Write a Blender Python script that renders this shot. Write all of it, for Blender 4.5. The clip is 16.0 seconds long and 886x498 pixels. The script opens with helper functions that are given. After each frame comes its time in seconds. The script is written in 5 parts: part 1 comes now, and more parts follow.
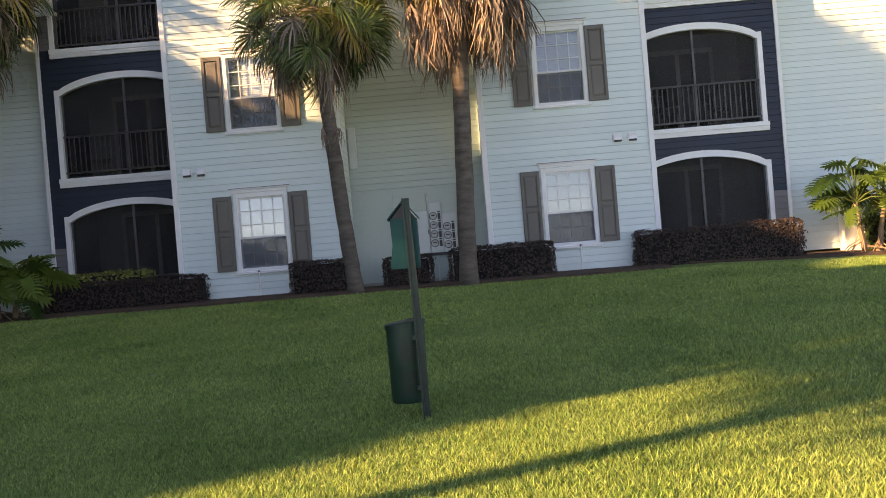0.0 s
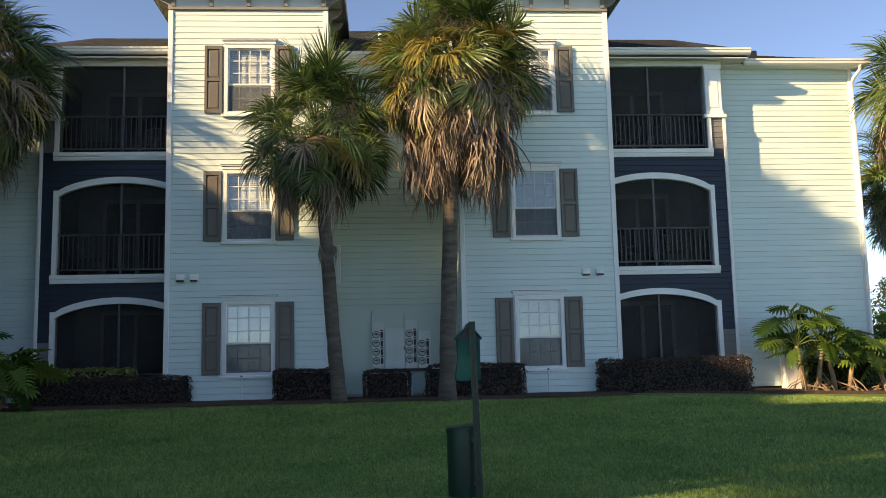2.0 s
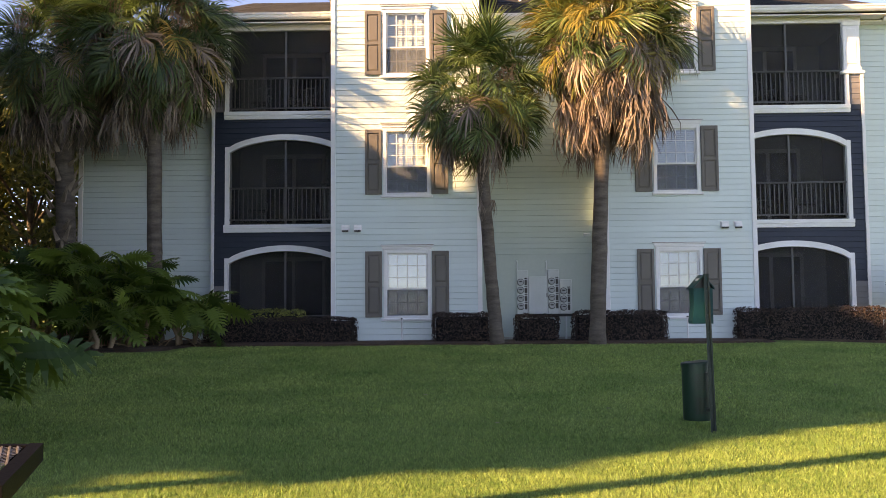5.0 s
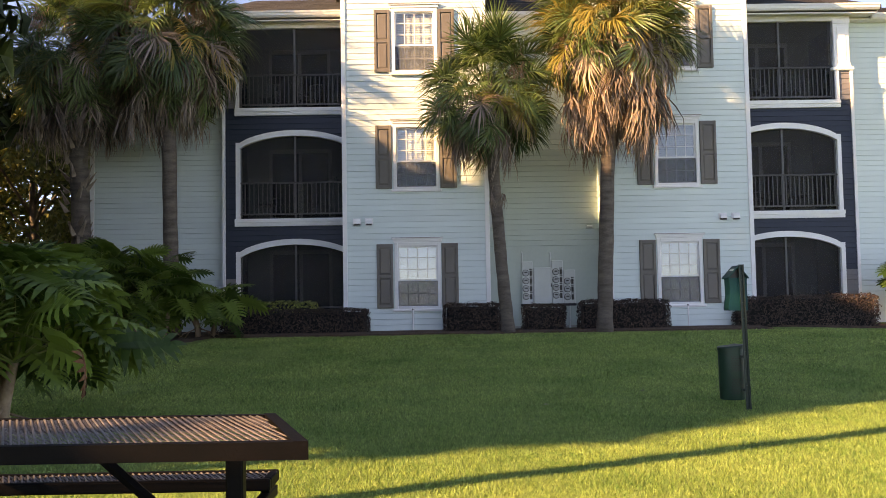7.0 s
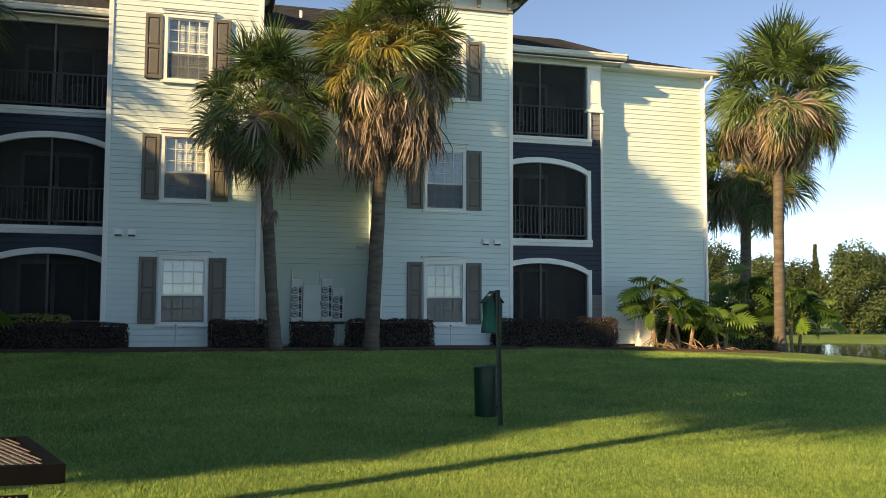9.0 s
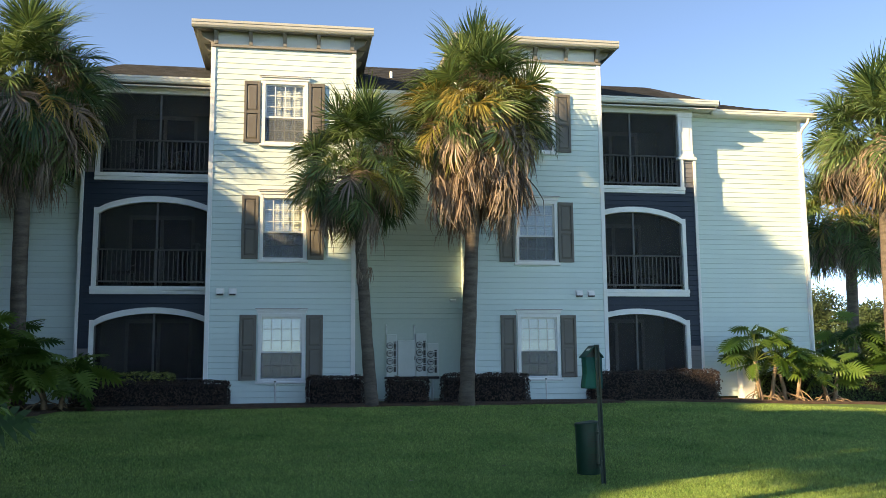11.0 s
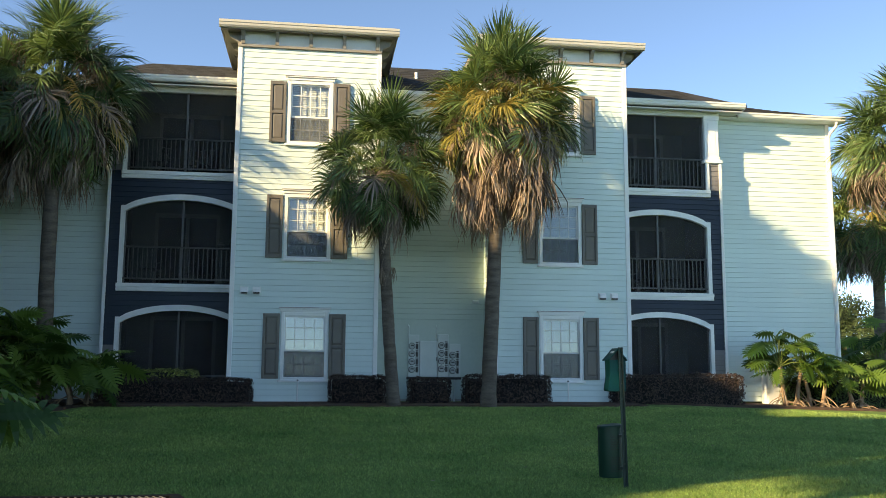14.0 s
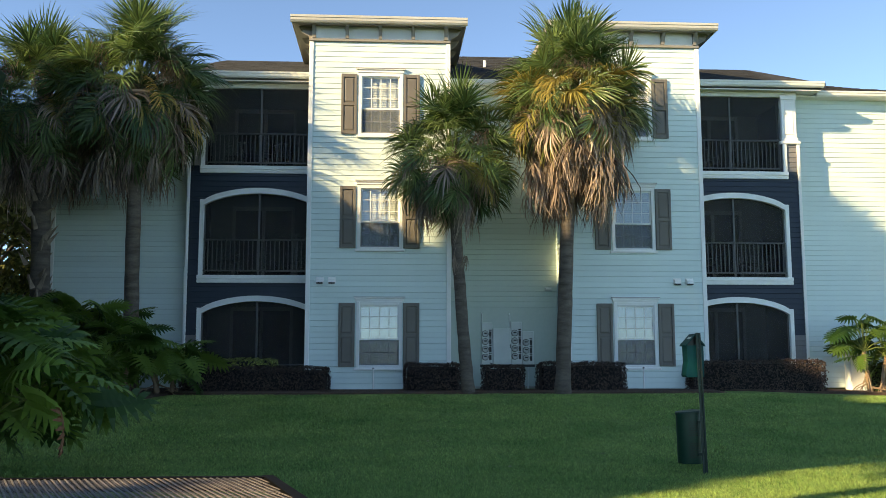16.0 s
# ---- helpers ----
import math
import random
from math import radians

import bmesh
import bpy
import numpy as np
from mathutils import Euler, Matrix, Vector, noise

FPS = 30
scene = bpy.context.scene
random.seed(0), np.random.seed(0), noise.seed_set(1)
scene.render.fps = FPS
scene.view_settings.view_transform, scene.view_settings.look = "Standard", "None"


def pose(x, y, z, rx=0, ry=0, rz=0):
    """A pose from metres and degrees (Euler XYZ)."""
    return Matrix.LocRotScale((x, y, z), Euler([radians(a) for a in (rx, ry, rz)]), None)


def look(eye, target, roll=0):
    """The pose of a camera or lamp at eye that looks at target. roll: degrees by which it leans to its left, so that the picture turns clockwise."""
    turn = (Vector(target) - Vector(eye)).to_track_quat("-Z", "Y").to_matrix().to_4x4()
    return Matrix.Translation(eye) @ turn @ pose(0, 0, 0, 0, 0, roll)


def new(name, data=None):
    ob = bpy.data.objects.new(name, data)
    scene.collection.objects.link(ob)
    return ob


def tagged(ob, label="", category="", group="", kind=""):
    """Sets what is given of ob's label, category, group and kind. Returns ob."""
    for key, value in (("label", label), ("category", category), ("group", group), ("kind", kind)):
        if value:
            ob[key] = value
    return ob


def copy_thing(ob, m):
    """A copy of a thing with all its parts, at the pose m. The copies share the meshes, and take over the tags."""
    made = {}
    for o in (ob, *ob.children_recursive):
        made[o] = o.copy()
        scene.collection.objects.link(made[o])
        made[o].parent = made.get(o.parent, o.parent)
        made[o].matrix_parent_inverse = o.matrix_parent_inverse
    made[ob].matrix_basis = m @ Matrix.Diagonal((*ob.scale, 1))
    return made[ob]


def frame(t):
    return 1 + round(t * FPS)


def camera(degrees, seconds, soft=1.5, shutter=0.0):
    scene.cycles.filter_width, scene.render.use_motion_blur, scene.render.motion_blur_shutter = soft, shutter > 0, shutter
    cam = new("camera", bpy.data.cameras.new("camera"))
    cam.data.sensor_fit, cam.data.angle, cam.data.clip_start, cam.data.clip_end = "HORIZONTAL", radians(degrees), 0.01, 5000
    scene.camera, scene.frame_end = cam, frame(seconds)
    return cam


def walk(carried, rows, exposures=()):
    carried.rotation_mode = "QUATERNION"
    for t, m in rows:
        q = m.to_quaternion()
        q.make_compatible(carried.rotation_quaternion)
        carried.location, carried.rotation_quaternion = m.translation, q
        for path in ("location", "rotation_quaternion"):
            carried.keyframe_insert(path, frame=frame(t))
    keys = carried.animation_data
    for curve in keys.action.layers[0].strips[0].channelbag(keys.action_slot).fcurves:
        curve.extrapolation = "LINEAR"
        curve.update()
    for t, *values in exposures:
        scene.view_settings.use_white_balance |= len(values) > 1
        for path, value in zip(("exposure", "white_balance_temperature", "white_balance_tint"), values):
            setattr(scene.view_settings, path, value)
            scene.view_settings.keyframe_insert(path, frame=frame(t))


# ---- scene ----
cam = camera(53.0, 16.0, soft=0.6)
METRES, EYE, TILT, LEAN, TURN = 5.5, 1.177, 0.0, 0.0, 0.7
ROWS = [
    (0.0, 0.0, 0.0, 0.0, -0.02, -0.25, 4.66),
    (0.5, -0.0548, -0.0682, 0.0015, -1.46, 0.67, 4.24),
    (1.0, -0.0931, -0.1187, 0.0008, -4.29, 2.43, 2.66),
    (1.5, -0.1461, -0.1698, 0.0084, -4.57, 6.01, 2.46),
    (2.0, -0.196, -0.2196, 0.0073, -4.59, 7.07, 1.29),
    (2.5, -0.2468, -0.252, 0.0059, -3.53, 6.53, 1.02),
    (3.0, -0.3029, -0.2857, 0.007, -0.99, 6.06, 1.31),
    (3.5, -0.3561, -0.3445, 0.01, 0.84, 5.32, 0.62),
    (6.0, -0.5791, -0.5257, 0.0071, -0.37, 3.41, 0.12),
    (6.5, -0.6138, -0.5594, 0.0079, -0.88, 3.35, 0.09),
    (7.0, -0.6561, -0.5827, 0.009, -1.16, 3.12, 0.95),
    (7.5, -0.6771, -0.6189, 0.0122, -5.16, 3.74, -0.63),
    (8.0, -0.6729, -0.6254, 0.0144, -10.08, 4.23, -1.37),
    (8.5, -0.6646, -0.6209, 0.0144, -14.0, 3.97, -1.06),
    (9.0, -0.6597, -0.6205, 0.0151, -15.94, 4.12, -0.23),
    (9.5, -0.6617, -0.6191, 0.019, -14.39, 5.42, 0.87),
    (10.0, -0.6679, -0.6228, 0.0243, -11.42, 7.25, 1.26),
    (12.5, -0.6769, -0.6242, 0.0225, -9.49, 7.51, 0.34),
    (13.0, -0.6776, -0.6242, 0.0224, -9.02, 7.53, 0.37),
    (13.5, -0.679, -0.6256, 0.0224, -8.55, 7.62, -0.05),
    (14.0, -0.6788, -0.6255, 0.0223, -8.73, 7.53, -0.35),
    (14.5, -0.6784, -0.6248, 0.0224, -9.03, 7.51, -0.3),
    (15.0, -0.6788, -0.6253, 0.0222, -8.93, 7.49, -0.37),
    (15.5, -0.6816, -0.6287, 0.0219, -7.75, 7.11, -0.05),
    (16.0, -0.6896, -0.6422, 0.0204, -4.14, 6.76, 0.05),
]
EXPOSURES = [(0.0, 2.14, 11900, 29), (1.0, 1.92, 11500, 28), (1.5, 1.53, 9900, 20), (2.0, 1.34, 8900, 12), (2.5, 1.5, 8700, 12), (3.5, 1.85, 9300, 20), (6.0, 2.2, 11800, 29), (7.5, 2.06, 11300, 28), (8.0, 1.5, 10100, 20), (9.0, 1.24, 9700, 8), (10.0, 1.66, 8950, 8), (12.5, 1.63, 8550, 4), (16.0, 1.68, 8450, 3)]
walk(cam, [(t, pose(0, 0, EYE, TILT, LEAN, TURN) @ pose(METRES * x, METRES * y, METRES * z, 90 + pitch, roll, yaw)) for t, x, y, z, yaw, pitch, roll in ROWS], EXPOSURES)

# ---------------------------------------------------------------- world, sun
SUN_DIR = Vector((2.02, 1.0, -0.92)).normalized()
world = bpy.data.worlds.new("sky")
scene.world = world
world.use_nodes = True
_n = world.node_tree.nodes
_sky = _n.new("ShaderNodeTexSky")
_sky.sky_type = "NISHITA"
_sky.sun_disc = False
_sky.sun_elevation = math.asin(-SUN_DIR.z)
_sky.sun_rotation = math.atan2(-SUN_DIR.x, -SUN_DIR.y)
_sky.air_density = 0.4
_sky.dust_density = 0.0
_sky.ozone_density = 3.0
world.node_tree.links.new(_sky.outputs[0], _n["Background"].inputs[0])
_n["Background"].inputs[1].default_value = 0.15
_sd = bpy.data.lights.new("sun", "SUN")
_sd.energy, _sd.angle, _sd.color = 3.85, radians(0.6), (1.0, 0.80, 0.54)
sun = new("sun", _sd)
sun.matrix_world = look((-40, -20, 30), Vector((-40, -20, 30)) + SUN_DIR)

# ---------------------------------------------------------------- materials


def material(name, base, rough=0.6, metal=0.0, spec=0.4):
    m = bpy.data.materials.new(name)
    m.use_nodes = True
    p = m.node_tree.nodes["Principled BSDF"]
    p.inputs["Base Color"].default_value = (*base, 1)
    p.inputs["Roughness"].default_value = rough
    p.inputs["Metallic"].default_value = metal
    p.inputs["Specular IOR Level"].default_value = spec
    return m


def varied(name, dark, light, scale=4.0, fine=60.0, rough=0.6, bump=0.1, per_object=0.0, stretch=(1, 1, 1), spec=0.4,
           dist=0.01, fine_mix=0.35, translucent=0.0, metal=0.0):
    """Two scales of noise between two colours, a little relief and, if asked, a shift from object to object."""
    m = material(name, light, rough, metal, spec)
    nt = m.node_tree
    n, l = nt.nodes, nt.links
    p = n["Principled BSDF"]
    co = n.new("ShaderNodeTexCoord")
    mp = n.new("ShaderNodeMapping")
    mp.inputs["Scale"].default_value = stretch
    l.new(co.outputs["Object"], mp.inputs[0])
    a = n.new("ShaderNodeTexNoise")
    a.inputs["Scale"].default_value = scale
    a.inputs["Detail"].default_value = 4
    b = n.new("ShaderNodeTexNoise")
    b.inputs["Scale"].default_value = fine
    b.inputs["Detail"].default_value = 3
    l.new(mp.outputs[0], a.inputs["Vector"])
    l.new(mp.outputs[0], b.inputs["Vector"])
    mx = n.new("ShaderNodeMix")
    mx.inputs[0].default_value = fine_mix
    l.new(a.outputs["Fac"], mx.inputs[2])
    l.new(b.outputs["Fac"], mx.inputs[3])
    rp = n.new("ShaderNodeValToRGB")
    rp.color_ramp.elements[0].position, rp.color_ramp.elements[1].position = 0.33, 0.67
    rp.color_ramp.elements[0].color, rp.color_ramp.elements[1].color = (*dark, 1), (*light, 1)
    l.new(mx.outputs[0], rp.inputs[0])
    out = rp.outputs[0]
    if per_object:
        oi = n.new("ShaderNodeObjectInfo")
        mr = n.new("ShaderNodeMapRange")
        mr.inputs["To Min"].default_value, mr.inputs["To Max"].default_value = 1 - per_object, 1 + per_object
        l.new(oi.outputs["Random"], mr.inputs["Value"])
        hs = n.new("ShaderNodeHueSaturation")
        l.new(mr.outputs[0], hs.inputs["Value"])
        l.new(out, hs.inputs["Color"])
        out = hs.outputs[0]
    l.new(out, p.inputs["Base Color"])
    if bump:
        bp = n.new("ShaderNodeBump")
        bp.inputs["Strength"].default_value, bp.inputs["Distance"].default_value = bump, dist
        l.new(b.outputs["Fac"], bp.inputs["Height"])
        l.new(bp.outputs[0], p.inputs["Normal"])
    if translucent:
        tr = n.new("ShaderNodeBsdfTranslucent")
        l.new(out, tr.inputs[0])
        ms = n.new("ShaderNodeMixShader")
        ms.inputs[0].default_value = translucent
        l.new(p.outputs[0], ms.inputs[1])
        l.new(tr.outputs[0], ms.inputs[2])
        l.new(ms.outputs[0], n["Material Output"].inputs[0])
    return m


def frond_material(name, base_a, base_b, tip, translucent=0.25, rough=0.45):
    """Leaf colour that changes from leaf to leaf, and dries towards the blade's tip ("along")."""
    m = material(name, base_a, rough, 0, 0.4)
    nt = m.node_tree
    n, l = nt.nodes, nt.links
    p = n["Principled BSDF"]
    oi = n.new("ShaderNodeObjectInfo")
    mx = n.new("ShaderNodeMix")
    mx.data_type = "RGBA"
    mx.inputs[6].default_value, mx.inputs[7].default_value = (*base_a, 1), (*base_b, 1)
    l.new(oi.outputs["Random"], mx.inputs[0])
    at = n.new("ShaderNodeAttribute")
    at.attribute_name = "along"
    no = n.new("ShaderNodeTexNoise")
    no.inputs["Scale"].default_value = 9
    ad = n.new("ShaderNodeMath")
    ad.operation = "MULTIPLY_ADD"
    l.new(no.outputs["Fac"], ad.inputs[0])
    ad.inputs[1].default_value = 0.6
    l.new(at.outputs["Fac"], ad.inputs[2])
    mr = n.new("ShaderNodeMapRange")
    mr.inputs["From Min"].default_value, mr.inputs["From Max"].default_value = 1.12, 1.5
    l.new(ad.outputs[0], mr.inputs["Value"])
    m2 = n.new("ShaderNodeMix")
    m2.data_type = "RGBA"
    l.new(mr.outputs[0], m2.inputs[0])
    l.new(mx.outputs[2], m2.inputs[6])
    m2.inputs[7].default_value = (*tip, 1)
    l.new(m2.outputs[2], p.inputs["Base Color"])
    tr = n.new("ShaderNodeBsdfTranslucent")
    l.new(m2.outputs[2], tr.inputs[0])
    ms = n.new("ShaderNodeMixShader")
    ms.inputs[0].default_value = translucent
    l.new(p.outputs[0], ms.inputs[1])
    l.new(tr.outputs[0], ms.inputs[2])
    l.new(ms.outputs[0], n["Material Output"].inputs[0])
    return m


def screen_material(name, colour, cover):
    """Fine insect mesh: partly open, partly thread."""
    m = material(name, colour, 0.7)
    nt = m.node_tree
    n, l = nt.nodes, nt.links
    tr = n.new("ShaderNodeBsdfTransparent")
    ms = n.new("ShaderNodeMixShader")
    ms.inputs[0].default_value = cover
    l.new(tr.outputs[0], ms.inputs[1])
    l.new(n["Principled BSDF"].outputs[0], ms.inputs[2])
    l.new(ms.outputs[0], n["Material Output"].inputs[0])
    return m


def glass_material(name):
    m = material(name, (1, 1, 1), 0.03)
    nt = m.node_tree
    n, l = nt.nodes, nt.links
    tr = n.new("ShaderNodeBsdfTransparent")
    tr.inputs[0].default_value = (0.86, 0.9, 0.9, 1)
    gl = n.new("ShaderNodeBsdfGlossy")
    gl.inputs["Roughness"].default_value = 0.03
    fr = n.new("ShaderNodeFresnel")
    fr.inputs[0].default_value = 1.9
    ms = n.new("ShaderNodeMixShader")
    l.new(fr.outputs[0], ms.inputs[0])
    l.new(tr.outputs[0], ms.inputs[1])
    l.new(gl.outputs[0], ms.inputs[2])
    l.new(ms.outputs[0], n["Material Output"].inputs[0])
    return m


SIDING = varied("pale blue lap siding paint", (0.575, 0.685, 0.665), (0.645, 0.745, 0.72), 0.7, 25, 0.55, 0.04, 0.03, (1, 1, 3), fine_mix=0.25)
NAVY = varied("navy siding paint", (0.012, 0.021, 0.036), (0.019, 0.031, 0.05), 0.8, 30, 0.5, 0.05, 0.06)
TAUPE_SIDE = varied("grey brown siding paint", (0.16, 0.15, 0.15), (0.2, 0.19, 0.19), 1.0, 30, 0.6, 0.05, 0.05)
TRIM = varied("white trim paint", (0.74, 0.74, 0.72), (0.84, 0.84, 0.82), 1.5, 40, 0.5, 0.03)
GUTTER = varied("cream gutter enamel", (0.66, 0.65, 0.6), (0.76, 0.75, 0.7), 0.9, 20, 0.35, 0.02)
GUTTER_GREY = varied("beige gutter enamel", (0.40, 0.39, 0.35), (0.5, 0.485, 0.44), 0.9, 20, 0.4, 0.02)
TAUPE = varied("taupe trim paint", (0.2, 0.185, 0.165), (0.26, 0.24, 0.215), 1.2, 30, 0.6, 0.04)
SHUTTER = varied("taupe shutter plastic", (0.125, 0.112, 0.095), (0.165, 0.148, 0.128), 1.2, 50, 0.5, 0.05, 0.04)
FRIEZE = varied("pale frieze board", (0.6, 0.6, 0.57), (0.68, 0.68, 0.65), 1.2, 30, 0.6, 0.04)
SHINGLE = varied("dark asphalt shingle", (0.024, 0.026, 0.029), (0.052, 0.054, 0.057), 3, 40, 0.95, 0.5, 0.25, spec=0.2)
# RECESS and PANEL: wall paint darkened, the recess's shade put into the colour
RECESS = varied("lap siding paint darkened for shade", (0.41, 0.49, 0.45), (0.47, 0.55, 0.50), 0.7, 25, 0.6, 0.04, 0.03, (1, 1, 3), fine_mix=0.25)
PANEL = varied("wall panel paint darkened for shade", (0.42, 0.50, 0.46), (0.48, 0.555, 0.51), 0.6, 12, 0.7, 0.03)
METER_GREY = varied("grey enamelled steel", (0.5, 0.55, 0.53), (0.58, 0.62, 0.6), 3, 40, 0.45, 0.03)
BARS = varied("grey bronze screen bar", (0.07, 0.07, 0.072), (0.11, 0.11, 0.112), 5, 60, 0.4, 0.05)
DARK = varied("dark bronze aluminium", (0.012, 0.012, 0.013), (0.024, 0.024, 0.025), 5, 60, 0.4, 0.05)
RAILING = varied("black railing enamel", (0.035, 0.035, 0.036), (0.06, 0.06, 0.06), 5, 60, 0.35, 0.03)
SCREEN = screen_material("charcoal insect screen", (0.028, 0.029, 0.03), 0.52)
SASH_SCREEN = screen_material("grey window screen", (0.12, 0.14, 0.16), 0.42)
GLASS = glass_material("window glass")
BLIND = varied("white blind slats", (0.7, 0.71, 0.71), (0.8, 0.8, 0.79), 2, 30, 0.6, 0.02)
ROOM = varied("dim room paint", (0.3, 0.28, 0.26), (0.36, 0.34, 0.31), 1, 10, 0.8, 0.0)
CONCRETE = varied("weathered concrete", (0.3, 0.29, 0.27), (0.42, 0.41, 0.38), 2, 40, 0.85, 0.2)
BALC_WALL = varied("balcony lap wall paint", (0.36, 0.4, 0.4), (0.43, 0.47, 0.46), 1, 20, 0.7, 0.03)
MULCH = varied("bark mulch", (0.035, 0.022, 0.015), (0.12, 0.068, 0.042), 6, 60, 0.95, 0.8, dist=0.03)
TRUNK = varied("palm trunk bark", (0.07, 0.056, 0.046), (0.185, 0.15, 0.12), 3, 30, 0.9, 0.8, 0.06, (1, 1, 4), dist=0.02)
BARK = varied("tree bark", (0.05, 0.04, 0.032), (0.13, 0.105, 0.085), 4, 30, 0.9, 0.8, 0.1, (1, 1, 0.4), dist=0.02)
GREEN = frond_material("palm frond green", (0.05, 0.10, 0.036), (0.155, 0.225, 0.08), (0.28, 0.24, 0.11), 0.3, 0.36)
YELLOW = frond_material("palm frond yellowing", (0.17, 0.19, 0.05), (0.37, 0.27, 0.075), (0.36, 0.24, 0.12))
DEAD = frond_material("palm frond dead tan", (0.17, 0.125, 0.10), (0.42, 0.325, 0.26), (0.48, 0.39, 0.33), 0.15, 0.8)
PLUME = varied("dry flower stalk", (0.2, 0.12, 0.08), (0.34, 0.22, 0.16), 10, 60, 0.9, 0.1)
BOOT = varied("split frond boots", (0.16, 0.12, 0.09), (0.34, 0.27, 0.21), 4, 40, 0.9, 0.4)
HEDGE = varied("dark purple hedge leaf", (0.028, 0.02, 0.018), (0.085, 0.055, 0.042), 3, 60, 0.6, 0.0, 0.0, translucent=0.12)
# near-black filler colour: the shade between hedge leaves is painted in
HEDGE_CORE = varied("near-black hedge filler", (0.006, 0.005, 0.005), (0.016, 0.012, 0.01), 6, 50, 0.9, 0.3)
HEDGE_GREEN = varied("green hedge leaf", (0.03, 0.06, 0.018), (0.085, 0.14, 0.04), 3, 60, 0.5, 0.0, translucent=0.15)
VARIEGATED = varied("variegated yellow leaf", (0.1, 0.14, 0.03), (0.4, 0.42, 0.12), 9, 60, 0.5, 0.0, translucent=0.2)
PHILO = frond_material("split leaf green", (0.024, 0.07, 0.014), (0.17, 0.275, 0.052), (0.15, 0.22, 0.045), 0.42, 0.45)
PHILO_DEAD = frond_material("withered leaf brown", (0.12, 0.045, 0.022), (0.17, 0.07, 0.03), (0.15, 0.075, 0.035), 0.1, 0.8)
STALK = varied("leaf stalk", (0.08, 0.11, 0.03), (0.16, 0.2, 0.06), 4, 30, 0.5, 0.1)
ROOT = varied("aerial root", (0.2, 0.13, 0.08), (0.36, 0.26, 0.18), 5, 30, 0.8, 0.2)
LEAF = varied("tree leaf", (0.025, 0.045, 0.014), (0.075, 0.11, 0.03), 0.8, 12, 0.6, 0.0, 0.1, translucent=0.25)
# lighter, yellower variant of LEAF: sunshine put into the leaf colour
LEAF_SUNLIT = varied("oak leaf lightened for sun", (0.06, 0.075, 0.018), (0.17, 0.17, 0.05), 0.8, 12, 0.6, 0.0, 0.1, translucent=0.35)
LEAF_FAR = varied("far tree leaf", (0.035, 0.06, 0.024), (0.085, 0.125, 0.045), 0.4, 5, 0.7, 0.0, 0.15, translucent=0.2)
CAN_GREEN = varied("dark green enamel", (0.003, 0.028, 0.018), (0.007, 0.042, 0.028), 4, 60, 0.45, 0.04)
BOX_GREEN = varied("teal green enamel", (0.001, 0.048, 0.05), (0.003, 0.063, 0.066), 3, 40, 0.5, 0.03, spec=0.15)
POST_GREEN = varied("galvanised green post", (0.02, 0.035, 0.03), (0.04, 0.06, 0.052), 6, 60, 0.45, 0.08, metal=0.4)
TABLE = varied("worn brown plastisol", (0.002, 0.002, 0.002), (0.0045, 0.0035, 0.0035), 6, 80, 0.5, 0.12, spec=0.07)
# pale flecks: worn coating and bright glints, both painted into the colour
TABLE_MESH = varied("worn brown coated mesh with glints", (0.008, 0.007, 0.007), (0.33, 0.29, 0.26), 9, 120, 0.35, 0.3, fine_mix=0.72)
PVC = varied("white plastic pipe", (0.7, 0.7, 0.68), (0.8, 0.8, 0.78), 3, 30, 0.4, 0.02)
WATER = varied("pond water", (0.012, 0.02, 0.02), (0.03, 0.04, 0.036), 0.4, 3, 0.08, 0.15, dist=0.05)
DIAL = varied("meter face", (0.3, 0.33, 0.32), (0.48, 0.5, 0.5), 20, 90, 0.2, 0.0)
BLACK = varied("black plastic", (0.01, 0.01, 0.01), (0.02, 0.02, 0.02), 8, 60, 0.4, 0.02)
LABEL = varied("pale sticker", (0.5, 0.55, 0.5), (0.6, 0.62, 0.58), 8, 60, 0.5, 0.0)


def per_blade(m, lo, hi):
    """Each loose leaf or blade of a joined mesh a little lighter or darker than its neighbour."""
    n, l = m.node_tree.nodes, m.node_tree.links
    p = n["Principled BSDF"]
    src = p.inputs["Base Color"].links[0].from_socket
    users = [k.to_socket for k in src.links]
    g = n.new("ShaderNodeNewGeometry")
    mr = n.new("ShaderNodeMapRange")
    mr.inputs["To Min"].default_value, mr.inputs["To Max"].default_value = lo, hi
    l.new(g.outputs["Random Per Island"], mr.inputs["Value"])
    hs = n.new("ShaderNodeHueSaturation")
    l.new(mr.outputs[0], hs.inputs["Value"])
    for u in users:
        l.new(hs.outputs[0], u)
    l.new(src, hs.inputs["Color"])
    return m


for _m in (HEDGE, HEDGE_GREEN, VARIEGATED, LEAF, LEAF_SUNLIT, LEAF_FAR, GREEN, YELLOW, DEAD):
    per_blade(_m, 0.5, 1.5)


def lawn_material():
    m = varied("mown lawn", (0.065, 0.145, 0.022), (0.18, 0.255, 0.055), 0.9, 55, 0.9, 0.9, dist=0.04, fine_mix=0.45)
    return m


LAWN = lawn_material()
BLADE = varied("grass blade", (0.085, 0.205, 0.042), (0.36, 0.455, 0.14), 0.8, 20, 0.55, 0.0, fine_mix=0.6, translucent=0.32)
per_blade(BLADE, 0.45, 1.6)

# ---------------------------------------------------------------- mesh helpers
ORIGIN = {}


